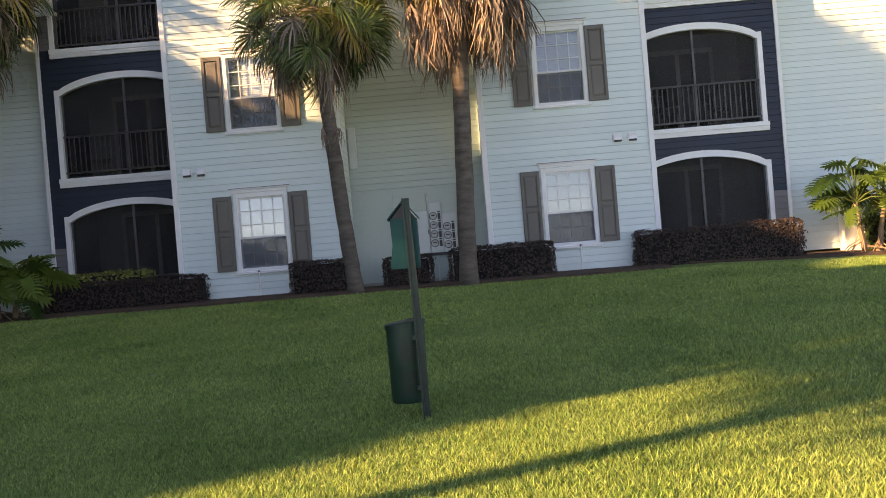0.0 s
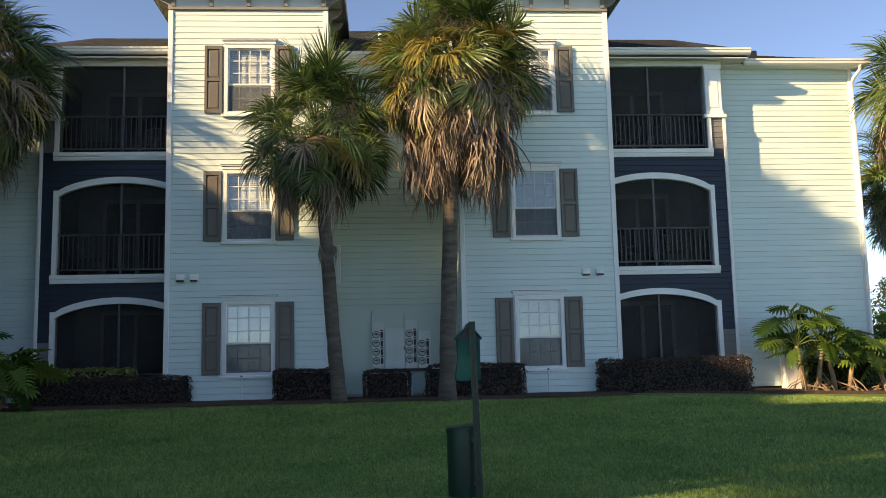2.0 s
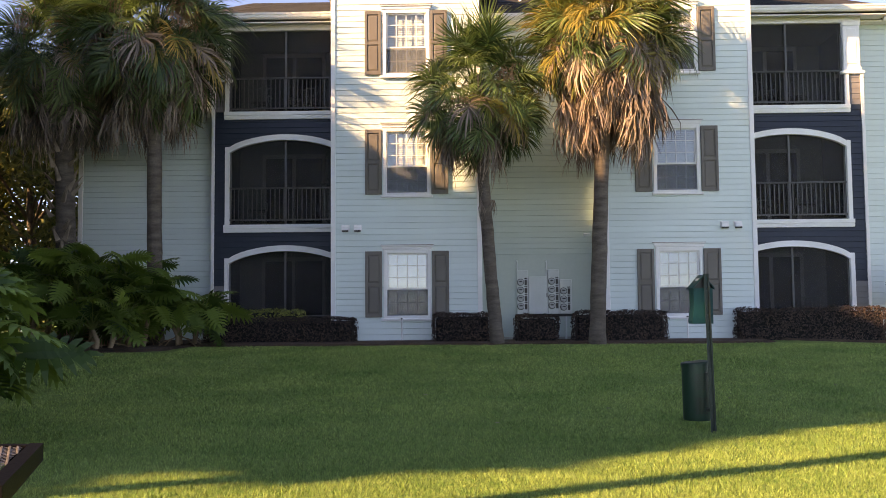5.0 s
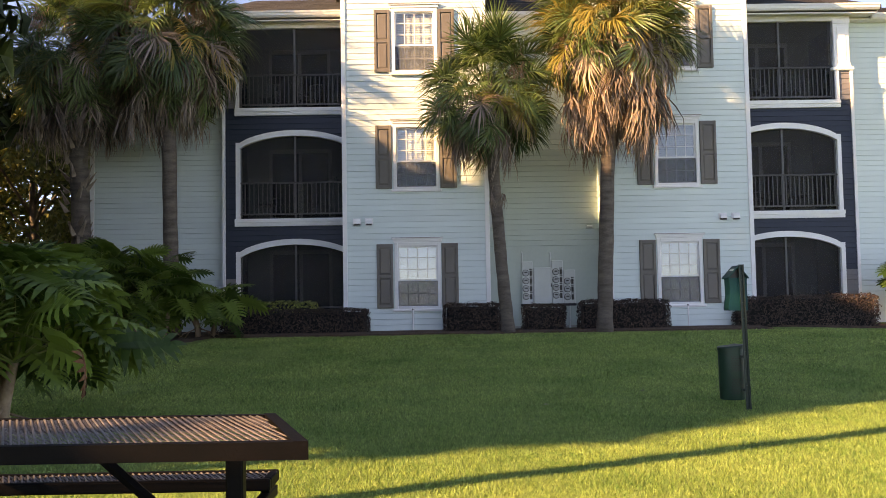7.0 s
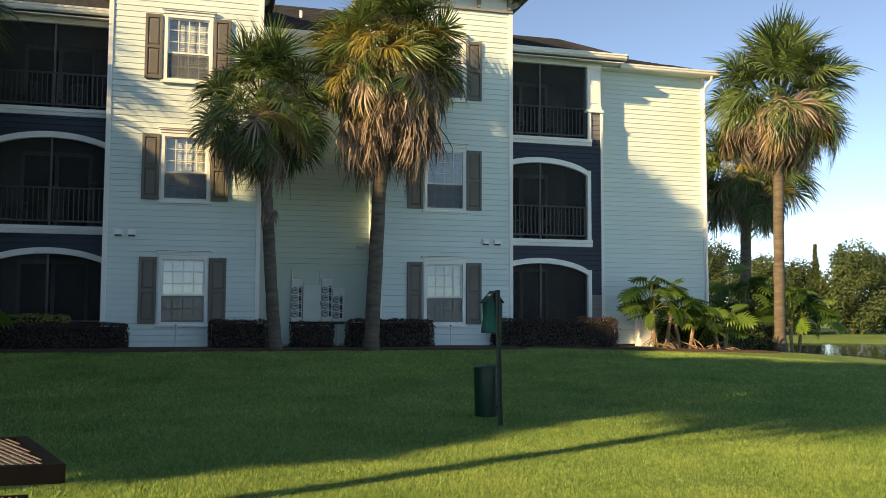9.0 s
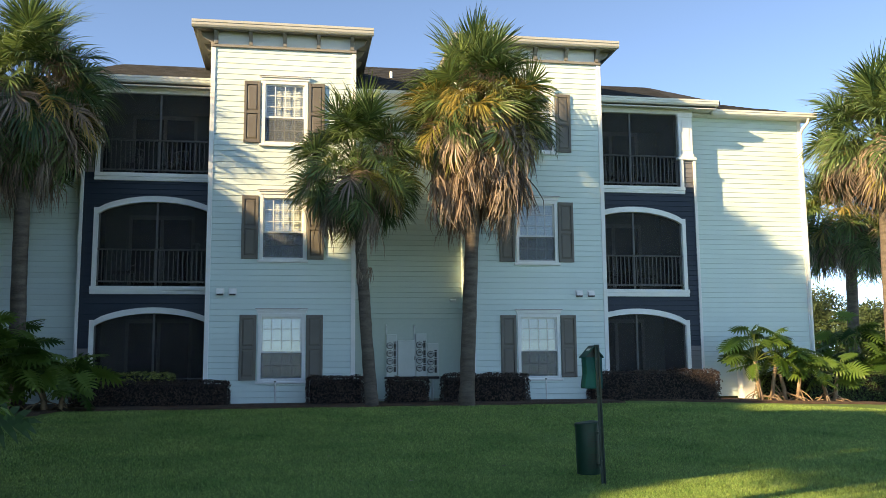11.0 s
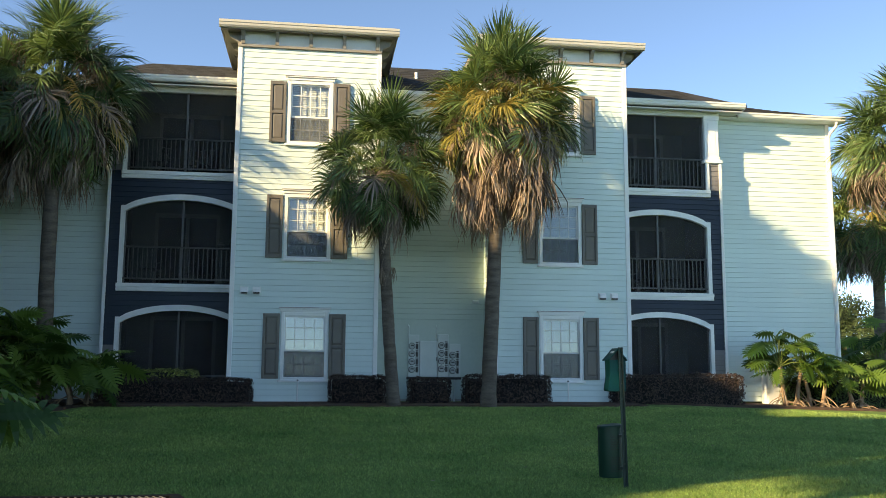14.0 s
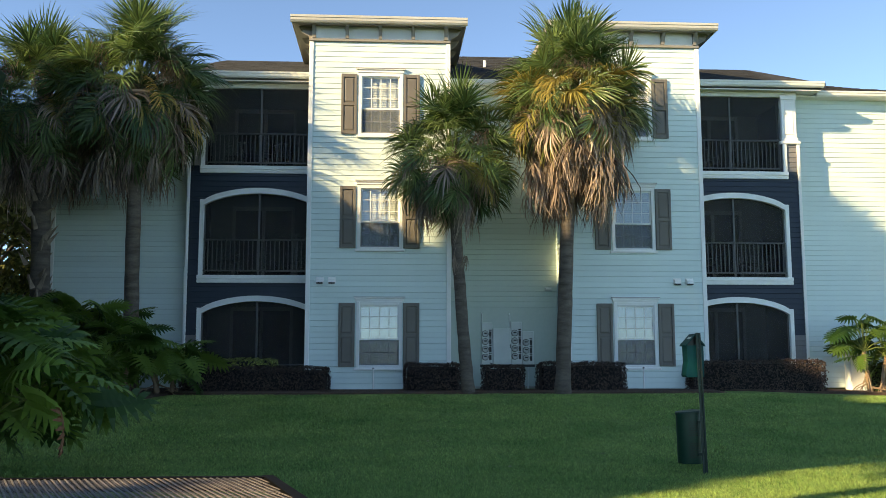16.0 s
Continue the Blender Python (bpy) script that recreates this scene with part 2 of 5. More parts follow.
class Shape:
    """Points and faces gathered for one mesh, in world coordinates."""

    def __init__(self):
        self.v, self.f = [], []

    def add(self, vs, fs):
        k = len(self.v)
        self.v += [tuple(p) for p in vs]
        self.f += [tuple(i + k for i in q) for q in fs]
        return self

    def box(self, x0, x1, y0, y1, z0, z1, b=0.0):
        if b <= 0:
            vs = [(x, y, z) for x in (x0, x1) for y in (y0, y1) for z in (z0, z1)]
            return self.add(vs, [(0, 1, 3, 2), (4, 6, 7, 5), (0, 4, 5, 1), (2, 3, 7, 6), (0, 2, 6, 4), (1, 5, 7, 3)])
        c, h = ((x0 + x1) / 2, (y0 + y1) / 2, (z0 + z1) / 2), ((x1 - x0) / 2, (y1 - y0) / 2, (z1 - z0) / 2)
        vs, ix = [], {}
        for s in [(i, j, k) for i in (-1, 1) for j in (-1, 1) for k in (-1, 1)]:
            for a in range(3):
                ix[s, a] = len(vs)
                vs.append([c[q] + s[q] * (h[q] - (0 if q == a else b)) for q in range(3)])
        fs = []
        for a in range(3):
            u, w = (a + 1) % 3, (a + 2) % 3

            def key(sa, su, sw):
                t = [0, 0, 0]
                t[a], t[u], t[w] = sa, su, sw
                return tuple(t)
            for sa in (-1, 1):
                q = [ix[key(sa, *p), a] for p in ((-1, -1), (1, -1), (1, 1), (-1, 1))]
                fs.append(q if sa > 0 else q[::-1])
                for su in (-1, 1):
                    q = [ix[key(sa, su, -1), a], ix[key(sa, su, 1), a], ix[key(sa, su, 1), u], ix[key(sa, su, -1), u]]
                    fs.append(q if sa * su < 0 else q[::-1])
        for s in [(i, j, k) for i in (-1, 1) for j in (-1, 1) for k in (-1, 1)]:
            q = [ix[s, 0], ix[s, 1], ix[s, 2]]
            fs.append(q if s[0] * s[1] * s[2] > 0 else q[::-1])
        return self.add(vs, fs)

    def prism(self, outline, axis, a0, a1):
        """A flat outline (pairs) pushed along an axis; the pairs are the other two axes in order."""
        n = len(outline)

        def at(p, a):
            q = list(p)
            q.insert(axis, a)
            return q
        vs = [at(p, a0) for p in outline] + [at(p, a1) for p in outline]
        fs = [tuple(range(n))[::-1], tuple(range(n, 2 * n))] + [(i, (i + 1) % n, n + (i + 1) % n, n + i) for i in range(n)]
        return self.add(vs, fs)

    def tube(self, path, radii, n=8, caps=True):
        k, fs, vs = len(path), [], []
        path = [Vector(p) for p in path]
        if not hasattr(radii, "__len__"):
            radii = [radii] * k
        for i, p in enumerate(path):
            d = (path[min(i + 1, k - 1)] - path[max(i - 1, 0)]).normalized()
            u = d.cross(Vector((0.3, 1, 0.1)) if abs(d.y) < 0.9 else Vector((1, 0, 0))).normalized()
            w = d.cross(u)
            vs += [p + radii[i] * (math.cos(t) * u + math.sin(t) * w) for t in (2 * math.pi * j / n for j in range(n))]
        for i in range(k - 1):
            fs += [(i * n + j, i * n + (j + 1) % n, (i + 1) * n + (j + 1) % n, (i + 1) * n + j) for j in range(n)]
        if caps:
            fs += [tuple(range(n))[::-1], tuple(range((k - 1) * n, k * n))]
        return self.add(vs, fs)

    def mesh(self, name, origin=(0, 0, 0), smooth=False):
        me = bpy.data.meshes.new(name)
        me.from_pydata([(x - origin[0], y - origin[1], z - origin[2]) for x, y, z in self.v], [], self.f)
        bm = bmesh.new()
        bm.from_mesh(me)
        if len(bm.faces) < 4000:
            bmesh.ops.recalc_face_normals(bm, faces=bm.faces[:])
        for q in bm.faces:
            q.smooth = smooth
        bm.to_mesh(me)
        bm.free()
        return me


def thing(name, base, label, category, group="", kind=""):
    e = new(name)
    e.location = base
    e.empty_display_size = 0.2
    ORIGIN[e.name] = Vector(base)
    return tagged(e, label, category, group, kind)


def part(name, shape, mat, parent, label="", smooth=False):
    o = ORIGIN[parent.name]
    me = shape.mesh(name, o, smooth)
    me.materials.append(mat)
    ob = new(name, me)
    ob.parent = parent
    ORIGIN[ob.name] = o
    return tagged(ob, label)


def solid(name, shape, mat, base, label, category, group="", kind="", smooth=False):
    me = shape.mesh(name, base, smooth)
    me.materials.append(mat)
    ob = new(name, me)
    ob.location = base
    ORIGIN[ob.name] = Vector(base)
    return tagged(ob, label, category, group, kind)


def piece(name, me, parent, at, turn=(0, 0, 0), size=(1, 1, 1)):
    """An object of its own on a shared mesh, placed in world coordinates under its parent."""
    ob = new(name, me)
    ob.parent = parent
    ob.location = Vector(at) - ORIGIN[parent.name]
    ob.rotation_euler, ob.scale = turn, size
    return ob


def clad(mesh_name, mat, length, height=0.152):
    """One lap board, its lower edge thicker; it faces -y and starts at x = 0, z = 0."""
    me = Shape().prism([(0.028, 0.0), (0.011, 0.0), (-0.001, 0.008), (0.0, 0.013), (0.014, height), (0.028, height)], 0, 0, length).mesh(mesh_name)
    me.materials.append(mat)
    return me


BOARDS = {}
PITCH = 0.142


def boards(parent, mat, spans, y, z):
    """Lap boards in one course: spans are (x0, x1) pairs."""
    for x0, x1 in spans:
        if x1 - x0 < 0.03:
            continue
        key = (mat.name, round(x1 - x0, 2))
        if key not in BOARDS:
            BOARDS[key] = clad("plank", mat, x1 - x0)
        piece("plank", BOARDS[key], parent, (x0, y, z))


# ---------------------------------------------------------------- plan
T, B, W = 18.79, 20.24, 20.74      # fronts of the towers, balconies and wings
MID = -0.73                        # line of symmetry
GROUND = 0.36                      # foot of the building
TOWERS = ((-5.80, -2.26), (0.80, 4.34))
STOREY = 2.935


def ground_z(x, y):
    t = min(max((y - 5.0) / 12.0, 0), 1)
    z = -0.03 + 0.41 * t * t * (3 - 2 * t) * (0.6 + 0.4 * t)
    # the basin of the pond, off the building's far corner
    fall = min(max((y - 6) / 8.0, 0), 1)
    z -= 0.03 * min(max(0.0, x - 5.0), 12.0) * fall
    z -= 0.12 * min(max(0.0, x - 13.7), 4.0) * fall
    u = (x + 3.6) * 0.56 + (y + 3.4) * 0.83
    if x > 13.5 and u > 24:
        near = min(max((u - 24) / 12.0, 0), 1)
        back = min(max((u - 57) / 9.0, 0), 1)
        side = min(max((x - 17.0) / 5.0, 0), 1)
        dip = near * near * (3 - 2 * near) * (1 - back * back * (3 - 2 * back)) * side
        z -= 1.3 * dip
    return z

# ---------------------------------------------------------------- ground and pond


def build_ground():
    xs = np.unique(np.concatenate([np.arange(-260, -20, 16), np.arange(-20, 20, 0.5), np.arange(20, 60, 2), np.arange(60, 320, 20)]))
    ys = np.unique(np.concatenate([np.arange(-80, -6, 8), np.arange(-6, 24, 0.5), np.arange(24, 80, 2), np.arange(80, 420, 20)]))
    s = Shape()
    s.v = [(x, y, ground_z(x, y) + 0.015 * noise.noise((x * 0.5, y * 0.5, 0))) for y in ys for x in xs]
    n = len(xs)
    s.f = [(j * n + i, j * n + i + 1, (j + 1) * n + i + 1, (j + 1) * n + i) for j in range(len(ys) - 1) for i in range(n - 1)]
    solid("ground", s, LAWN, (0, 0, 0), "green mown lawn, sloping gently up to the building", "lawn", kind="structure", smooth=True)
    w = Shape().box(13, 120, 18, 78, -1.0, -0.62)
    solid("water", w, WATER, (40, 45, -1.0), "still dark pond beyond the lawn", "pond", kind="structure")


build_ground()

# ---------------------------------------------------------------- building: walls


def wall(name, x0, x1, y, z0, z1, mat, holes=(), depth=0.16, label="pale blue lap-sided wall"):
    """A wall of lap boards on a backing, with openings (x0, x1, z0, z1) through both."""
    base = ((x0 + x1) / 2, y + depth, z0)
    body = Shape()
    xs = sorted({x0, x1, *[h[0] for h in holes], *[h[1] for h in holes]})
    for a, b in zip(xs, xs[1:]):
        cuts = sorted((h[2], h[3]) for h in holes if h[0] < (a + b) / 2 < h[1])
        z = z0
        for c0, c1 in cuts:
            body.box(a, b, y + 0.028, y + depth, z, c0)
            z = c1
        body.box(a, b, y + 0.028, y + depth, z, z1)
    ob = solid(name, body, mat, base, label, "wall", kind="structure")
    z = z0
    while z < z1 - 0.02:
        spans, mid = [(x0, x1)], z + PITCH / 2
        for h in holes:
            if h[2] - 0.06 < mid < h[3] + 0.06:
                spans = [q for a, b in spans for q in (((a, h[0]), (h[1], b)) if a < h[0] < b else ((a, b),))]
        boards(ob, mat, spans, y, z)
        z += PITCH
    return ob


WIN_Z = (0.95, 3.92, 6.86)
WIN_H = 1.66
WINDOWS = []
for k, (tx0, tx1) in enumerate(TOWERS):
    wx = (-4.58, -3.43) if k == 0 else (1.95, 3.08)
    holes = [(wx[0] + 0.07, wx[1] - 0.07, z + 0.07, z + WIN_H - 0.08) for z in WIN_Z]
    WINDOWS += [(wx, z) for z in WIN_Z]
    tower = wall("wall_tower_%d" % (k + 1), tx0, tx1, T, GROUND + 0.06, 9.34, SIDING, holes, label="pale blue lap-sided wall of a projecting bay")
    # corner boards, plinth and the sides that run back
    for cx in (tx0, tx1):
        part("corner_board", Shape().box(cx - 0.055, cx + 0.055, T - 0.022, T + 0.09, GROUND + 0.06, 9.34, 0.006), TRIM, tower, "white corner board")
    part("plinth", Shape().box(tx0 - 0.01, tx1 + 0.01, T - 0.01, T + 0.16, GROUND - 0.3, GROUND + 0.06), CONCRETE, tower, "grey concrete plinth")
    for sx, sg in ((tx0, -1), (tx1, 1)):
        side = Shape().box(sx if sg < 0 else sx - 0.16, sx + 0.16 if sg < 0 else sx, T + 0.16, B + 2.0, GROUND - 0.3, 9.7)
        part("side_wall", side, SIDING, tower)
        z = GROUND + 0.06
        key = ("side", sg)
        if key not in BOARDS:
            BOARDS[key] = clad("plank", SIDING, B - T - 0.09)
        while z < 9.3:
            if sg < 0:
                piece("plank", BOARDS[key], tower, (sx - 0.028, B, z), (0, 0, -math.pi / 2))
            else:
                piece("plank", BOARDS[key], tower, (sx + 0.028, T + 0.09, z), (0, 0, math.pi / 2))
            z += PITCH
    # frieze, brackets, soffit and gutter at the head of the bay
    f = thing("bay_cornice", ((tx0 + tx1) / 2, T, 9.34), "deep bracketed cornice with a cream gutter", "cornice", "cornices of the bays", "structure")
    part("band", Shape().box(tx0 - 0.06, tx1 + 0.06, T - 0.05, T + 0.16, 9.34, 9.41, 0.008), TAUPE, f, "taupe band board")
    part("frieze", Shape().box(tx0, tx1, T, T + 0.16, 9.41, 9.79), FRIEZE, f, "pale frieze board")
    ox0, ox1, oy = tx0 - 0.49, tx1 + 0.45, T - 0.27
    part("soffit", Shape().box(ox0 + 0.02, ox1 - 0.02, oy + 0.02, B + 3.2, 9.75, 9.79), TAUPE, f, "taupe soffit")
    part("fascia", Shape().box(ox0, ox1, oy, oy + 0.04, 9.71, 9.88, 0.006).box(ox0, ox0 + 0.04, oy + 0.04, B + 3.2, 9.71, 9.88, 0.006)
         .box(ox1 - 0.04, ox1, oy + 0.04, B + 3.2, 9.71, 9.88, 0.006), TAUPE, f, "taupe fascia")
    gut = [(oy, 9.73), (oy - 0.07, 9.735), (oy - 0.10, 9.78), (oy - 0.105, 9.84), (oy - 0.12, 9.85), (oy - 0.12, 9.91), (oy, 9.91)]
    part("gutter", Shape().prism(gut, 0, ox0 - 0.03, ox1 + 0.03), GUTTER_GREY, f, "cream metal gutter")
    for j in range(5):
        bx = tx0 + 0.06 + (tx1 - tx0 - 0.12) * j / 4
        prof = [(T, 9.41), (T - 0.06, 9.42), (T - 0.075, 9.50), (T - 0.11, 9.58), (T - 0.22, 9.68), (T - 0.22, 9.75), (T, 9.75)]
        part("bracket", Shape().prism(prof, 0, bx - 0.045, bx + 0.045), TAUPE, f, "taupe bracket")
    for bx, sg in ((tx0, -1), (tx1, 1)):
        for j in range(3):
            by = T + 0.1 + 0.85 * j
            prof = [(bx, 9.41), (bx + sg * 0.07, 9.42), (bx + sg * 0.09, 9.50), (bx + sg * 0.26, 9.60), (bx + sg * 0.34, 9.75), (bx, 9.75)]
            part("bracket", Shape().prism([(p[0], p[1]) for p in prof], 1, by - 0.045, by + 0.045), TAUPE, f, "taupe bracket")
    cap = Shape().add([(ox0, oy, 9.895), (ox1, oy, 9.895), (ox1, B + 3.2, 9.895), (ox0, B + 3.2, 9.895),
                       ((tx0 + tx1) / 2, T + 1.6, 10.25), ((tx0 + tx1) / 2, B + 2.5, 10.25)],
                      [(0, 1, 4), (1, 2, 5, 4), (2, 3, 5), (3, 0, 4, 5), (3, 2, 1, 0)])
    part("hip_roof", cap, SHINGLE, f, "dark shingled hip")

# wall between the bays: smooth below, boards above, both in shade-darkened paint
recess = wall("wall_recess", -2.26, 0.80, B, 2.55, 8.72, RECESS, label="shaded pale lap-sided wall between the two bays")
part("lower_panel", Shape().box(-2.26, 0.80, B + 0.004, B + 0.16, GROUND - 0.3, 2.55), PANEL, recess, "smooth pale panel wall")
part("plinth", Shape().box(-2.26, 0.80, B - 0.02, B + 0.004, GROUND - 0.3, GROUND + 0.08), CONCRETE, recess)
WING = ((-12.82, -9.19), (7.70, 11.36))
for k, (a, b) in enumerate(WING):
    wing = wall("wall_wing_%d" % (k + 1), a, b, W, GROUND, 8.62, SIDING, label="pale lap-sided end wall of the building")
    cx = a if k == 0 else b
    part("corner_board", Shape().box(cx - 0.06, cx + 0.06, W - 0.022, W + 0.09, GROUND, 8.62, 0.006), TRIM, wing, "white corner board")
    e0, e1 = (cx, cx + 0.16) if k == 0 else (cx - 0.16, cx)
    part("end_wall", Shape().box(e0, e1, W + 0.16, W + 11, GROUND - 0.3, 8.62), SIDING, wing)
    gx0, gx1 = (a - 0.38, b - 0.65) if k == 0 else (b - 3.0, b + 0.38)
    part("soffit", Shape().box(a - 0.36, b + 0.36, W - 0.30, W + 0.16, 8.58, 8.62), TRIM, wing)
    gut = [(W - 0.30, 8.57), (W - 0.36, 8.575), (W - 0.40, 8.62), (W - 0.405, 8.68), (W - 0.42, 8.69), (W - 0.42, 8.74), (W - 0.30, 8.74)]
    part("gutter", Shape().prism(gut, 0, gx0, gx1), GUTTER, wing, "cream metal gutter")
    if k == 1:
        part("downspout", Shape().tube([(b + 0.12, W - 0.34, 8.6), (b + 0.12, W - 0.32, 8.47), (b + 0.03, W - 0.14, 8.30), (b, W - 0.075, 8.16), (b, W - 0.075, 0.4)], 0.045, 8), TRIM, wing, "white downspout")
back = Shape().box(-12.66, 11.2, W + 10.8, W + 11, GROUND - 0.3, 8.6)
solid("wall_back", back, SIDING, (0, W + 11, 0), "plain rear wall of the building", "wall", kind="structure")

# ---------------------------------------------------------------- main roof


def build_roof():
    zt, y0, y1, yr = 8.73, B - 0.32, W + 11.4, 24.5
    zp = zt + 0.10
    r = thing("roof", (MID, 22, 8.7), "dark asphalt-shingled hip roof with low slopes", "roof", kind="structure")
    xl, xr = -13.2, 11.74
    s = Shape()
    s.add([(xl, W - 0.32, zt), (xr, W - 0.32, zt), (xr, y1, zt), (xl, y1, zt), (xl + 5.0, yr, 10.4), (xr - 5.0, yr, 10.4)],
          [(0, 1, 5, 4), (1, 2, 5), (2, 3, 4, 5), (3, 0, 4)])
    part("hip_slope", s, SHINGLE, r)
    s = Shape()
    # the middle, higher slope between the bays
    s.add([(-3.2, B - 0.32, zt), (1.8, B - 0.32, zt), (1.8, 23.0, 10.45), (-3.2, 23.0, 10.45), (-3.2, 26, zt), (1.8, 26, zt)],
          [(0, 1, 2, 3), (3, 2, 5, 4), (0, 3, 4), (1, 5, 2)])
    part("middle_slope", s, SHINGLE, r)
    for a, b in ((-9.78, -5.2), (3.8, 8.32)):
        s = Shape()
        s.add([(a, y0, zp), (b, y0, zp), (b - 1.1, 22.2, 9.92), (a + 1.1, 22.2, 9.92), (a, 22.2, zp), (b, 22.2, zp)],
              [(0, 1, 2, 3), (0, 3, 4), (1, 5, 2), (3, 2, 5, 4)])
        part("porch_slope", s, SHINGLE, r)
    # shingle courses on the slopes that face the lawn
    for (a, b, ya, za, yb, zb) in ((-2.2, 0.75, B - 0.32, zt, 23.0, 10.45), (-8.6, -5.85, y0, zp, 22.2, 9.92), (4.4, 7.1, y0, zp, 22.2, 9.92), (7.2, 11.45, W - 0.32, zt, 23.0, 9.79)):
        n = 13
        q = Shape()
        for i in range(n):
            t0, t1 = i / n, (i + 1.15) / n
            yy0, zz0, yy1, zz1 = ya + (yb - ya) * t0, za + (zb - za) * t0, ya + (yb - ya) * t1, za + (zb - za) * t1
            x = a + (0.15 if i % 2 else 0)
            while x < b - (0 if b < 11 else t0 * 3.2):
                w = min(0.32, b - x)
                lift = 0.02 + 0.006 * random.random()
                q.add([(x, yy0, zz0 + lift), (x + w - 0.01, yy0, zz0 + lift), (x + w - 0.01, yy1, zz1 + 0.006), (x, yy1, zz1 + 0.006),
                       (x, yy0, zz0), (x + w - 0.01, yy0, zz0)], [(0, 1, 2, 3), (4, 5, 1, 0)])
                x += w
        ob = part("shingle_courses", q, SHINGLE, r)
        tagged(ob, kind="stuff")
    part("vent_pipe", Shape().tube([(-1.0, 21.6, 9.6), (-1.0, 21.6, 9.86)], 0.045, 8), TRIM, r, "white vent pipe")
    part("roof_vent", Shape().box(8.8, 9.25, 21.5, 21.9, 9.0, 9.38, 0.03), DARK, r, "black roof vent")
    # gutter of the recess
    gy = B - 0.30
    part("gutter", Shape().prism([(gy, 8.58), (gy - 0.06, 8.59), (gy - 0.11, 8.66), (gy - 0.12, 8.74), (gy, 8.74)], 0, -2.24, 0.78), GUTTER, r)
    part("soffit", Shape().box(-2.24, 0.78, gy, B, 8.56, 8.60), TRIM, r)


build_roof()

# ---------------------------------------------------------------- windows


def window(number, wx, z):
    x0, x1, z0, z1 = wx[0], wx[1], z, z + WIN_H
    w = thing("window_%d" % number, ((x0 + x1) / 2, T, z0), "white double-hung window with blinds and taupe shutters", "window", "windows of the bays", "structure")
    y = T - 0.03
    c = 0.085
    fr = Shape().box(x0, x0 + c, y, T + 0.10, z0, z1, 0.006).box(x1 - c, x1, y, T + 0.10, z0, z1, 0.006)
    fr.box(x0 + c, x1 - c, y, T + 0.10, z1 - c - 0.01, z1, 0.006).box(x0 + c, x1 - c, y, T + 0.10, z0, z0 + 0.07, 0.006)
    part("window_frame", fr, TRIM, w)
    part("window_sill", Shape().box(x0 - 0.05, x1 + 0.05, T - 0.075, T, z0 - 0.055, z0 + 0.005, 0.008), TRIM, w, "white sill")
    part("head_trim", Shape().box(x0 - 0.03, x1 + 0.03, T - 0.05, T, z1, z1 + 0.07, 0.006).box(x0 - 0.06, x1 + 0.06, T - 0.08, T, z1 + 0.07, z1 + 0.10, 0.005), TRIM, w, "white head board")
    part("drip_cap", Shape().box(x0 - 0.065, x1 + 0.065, T - 0.09, T, z1 + 0.10, z1 + 0.115), TAUPE, w)
    gx0, gx1, gz0, gz1 = x0 + c, x1 - c, z0 + 0.07, z1 - c - 0.01
    zm = gz0 + (gz1 - gz0) * 0.42
    for nm, a, b, rows, yy in (("upper_sash", zm, gz1, 3, T + 0.035), ("lower_sash", gz0, zm, 2, T + 0.055)):
        s = Shape().box(gx0, gx1, yy - 0.012, yy + 0.012, b - 0.035, b).box(gx0, gx1, yy - 0.012, yy + 0.012, a, a + 0.04)
        s.box(gx0, gx0 + 0.035, yy - 0.012, yy + 0.012, a + 0.04, b - 0.035).box(gx1 - 0.035, gx1, yy - 0.012, yy + 0.012, a + 0.04, b - 0.035)
        sash = part(nm, s, TRIM, w)
        for i in range(1, 4):
            mx = gx0 + (gx1 - gx0) * i / 4
            part("muntin", Shape().box(mx - 0.010, mx + 0.010, yy - 0.008, yy + 0.008, a + 0.04, b - 0.035), TRIM, sash)
        for i in range(1, rows):
            mz = a + (b - a) * i / rows
            part("muntin", Shape().box(gx0 + 0.035, gx1 - 0.035, yy - 0.010, yy + 0.006, mz - 0.010, mz + 0.010), TRIM, sash)
        pane = part("pane", Shape().box(gx0 + 0.02, gx1 - 0.02, yy + 0.009, yy + 0.012, a + 0.02, b - 0.02), GLASS, sash)
        pane.visible_shadow = False
    part("insect_screen", Shape().box(gx0, gx1, T + 0.022, T + 0.024, gz0, zm - 0.005), SASH_SCREEN, w, "grey insect screen")
    bl = Shape()
    zz = gz0
    while zz < gz1 + 0.04:
        bl.add([(gx0, T + 0.11, zz), (gx1, T + 0.11, zz), (gx1, T + 0.128, zz + 0.047), (gx0, T + 0.128, zz + 0.047)], [(0, 1, 2, 3)])
        zz += 0.048
    part("blind", bl, BLIND, w, "closed white slatted blind")
    part("room_back", Shape().box(x0, x1, T + 0.16, T + 0.2, z0, z1), ROOM, w)
    for sx0, sx1 in ((x0 - 0.44, x0 - 0.035), (x1 + 0.02, x1 + 0.43)):
        a, b = z0 + 0.03, z1 - 0.04
        st = Shape().box(sx0, sx0 + 0.065, T - 0.05, T - 0.004, a, b, 0.005).box(sx1 - 0.065, sx1, T - 0.05, T - 0.004, a, b, 0.005)
        for r0, r1 in ((a, a + 0.09), (a + (b - a) * 0.47, a + (b - a) * 0.47 + 0.08), (b - 0.09, b)):
            st.box(sx0 + 0.065, sx1 - 0.065, T - 0.048, T - 0.004, r0, r1, 0.004)
        sh = part("shutter", st, SHUTTER, w, "taupe panelled shutter")
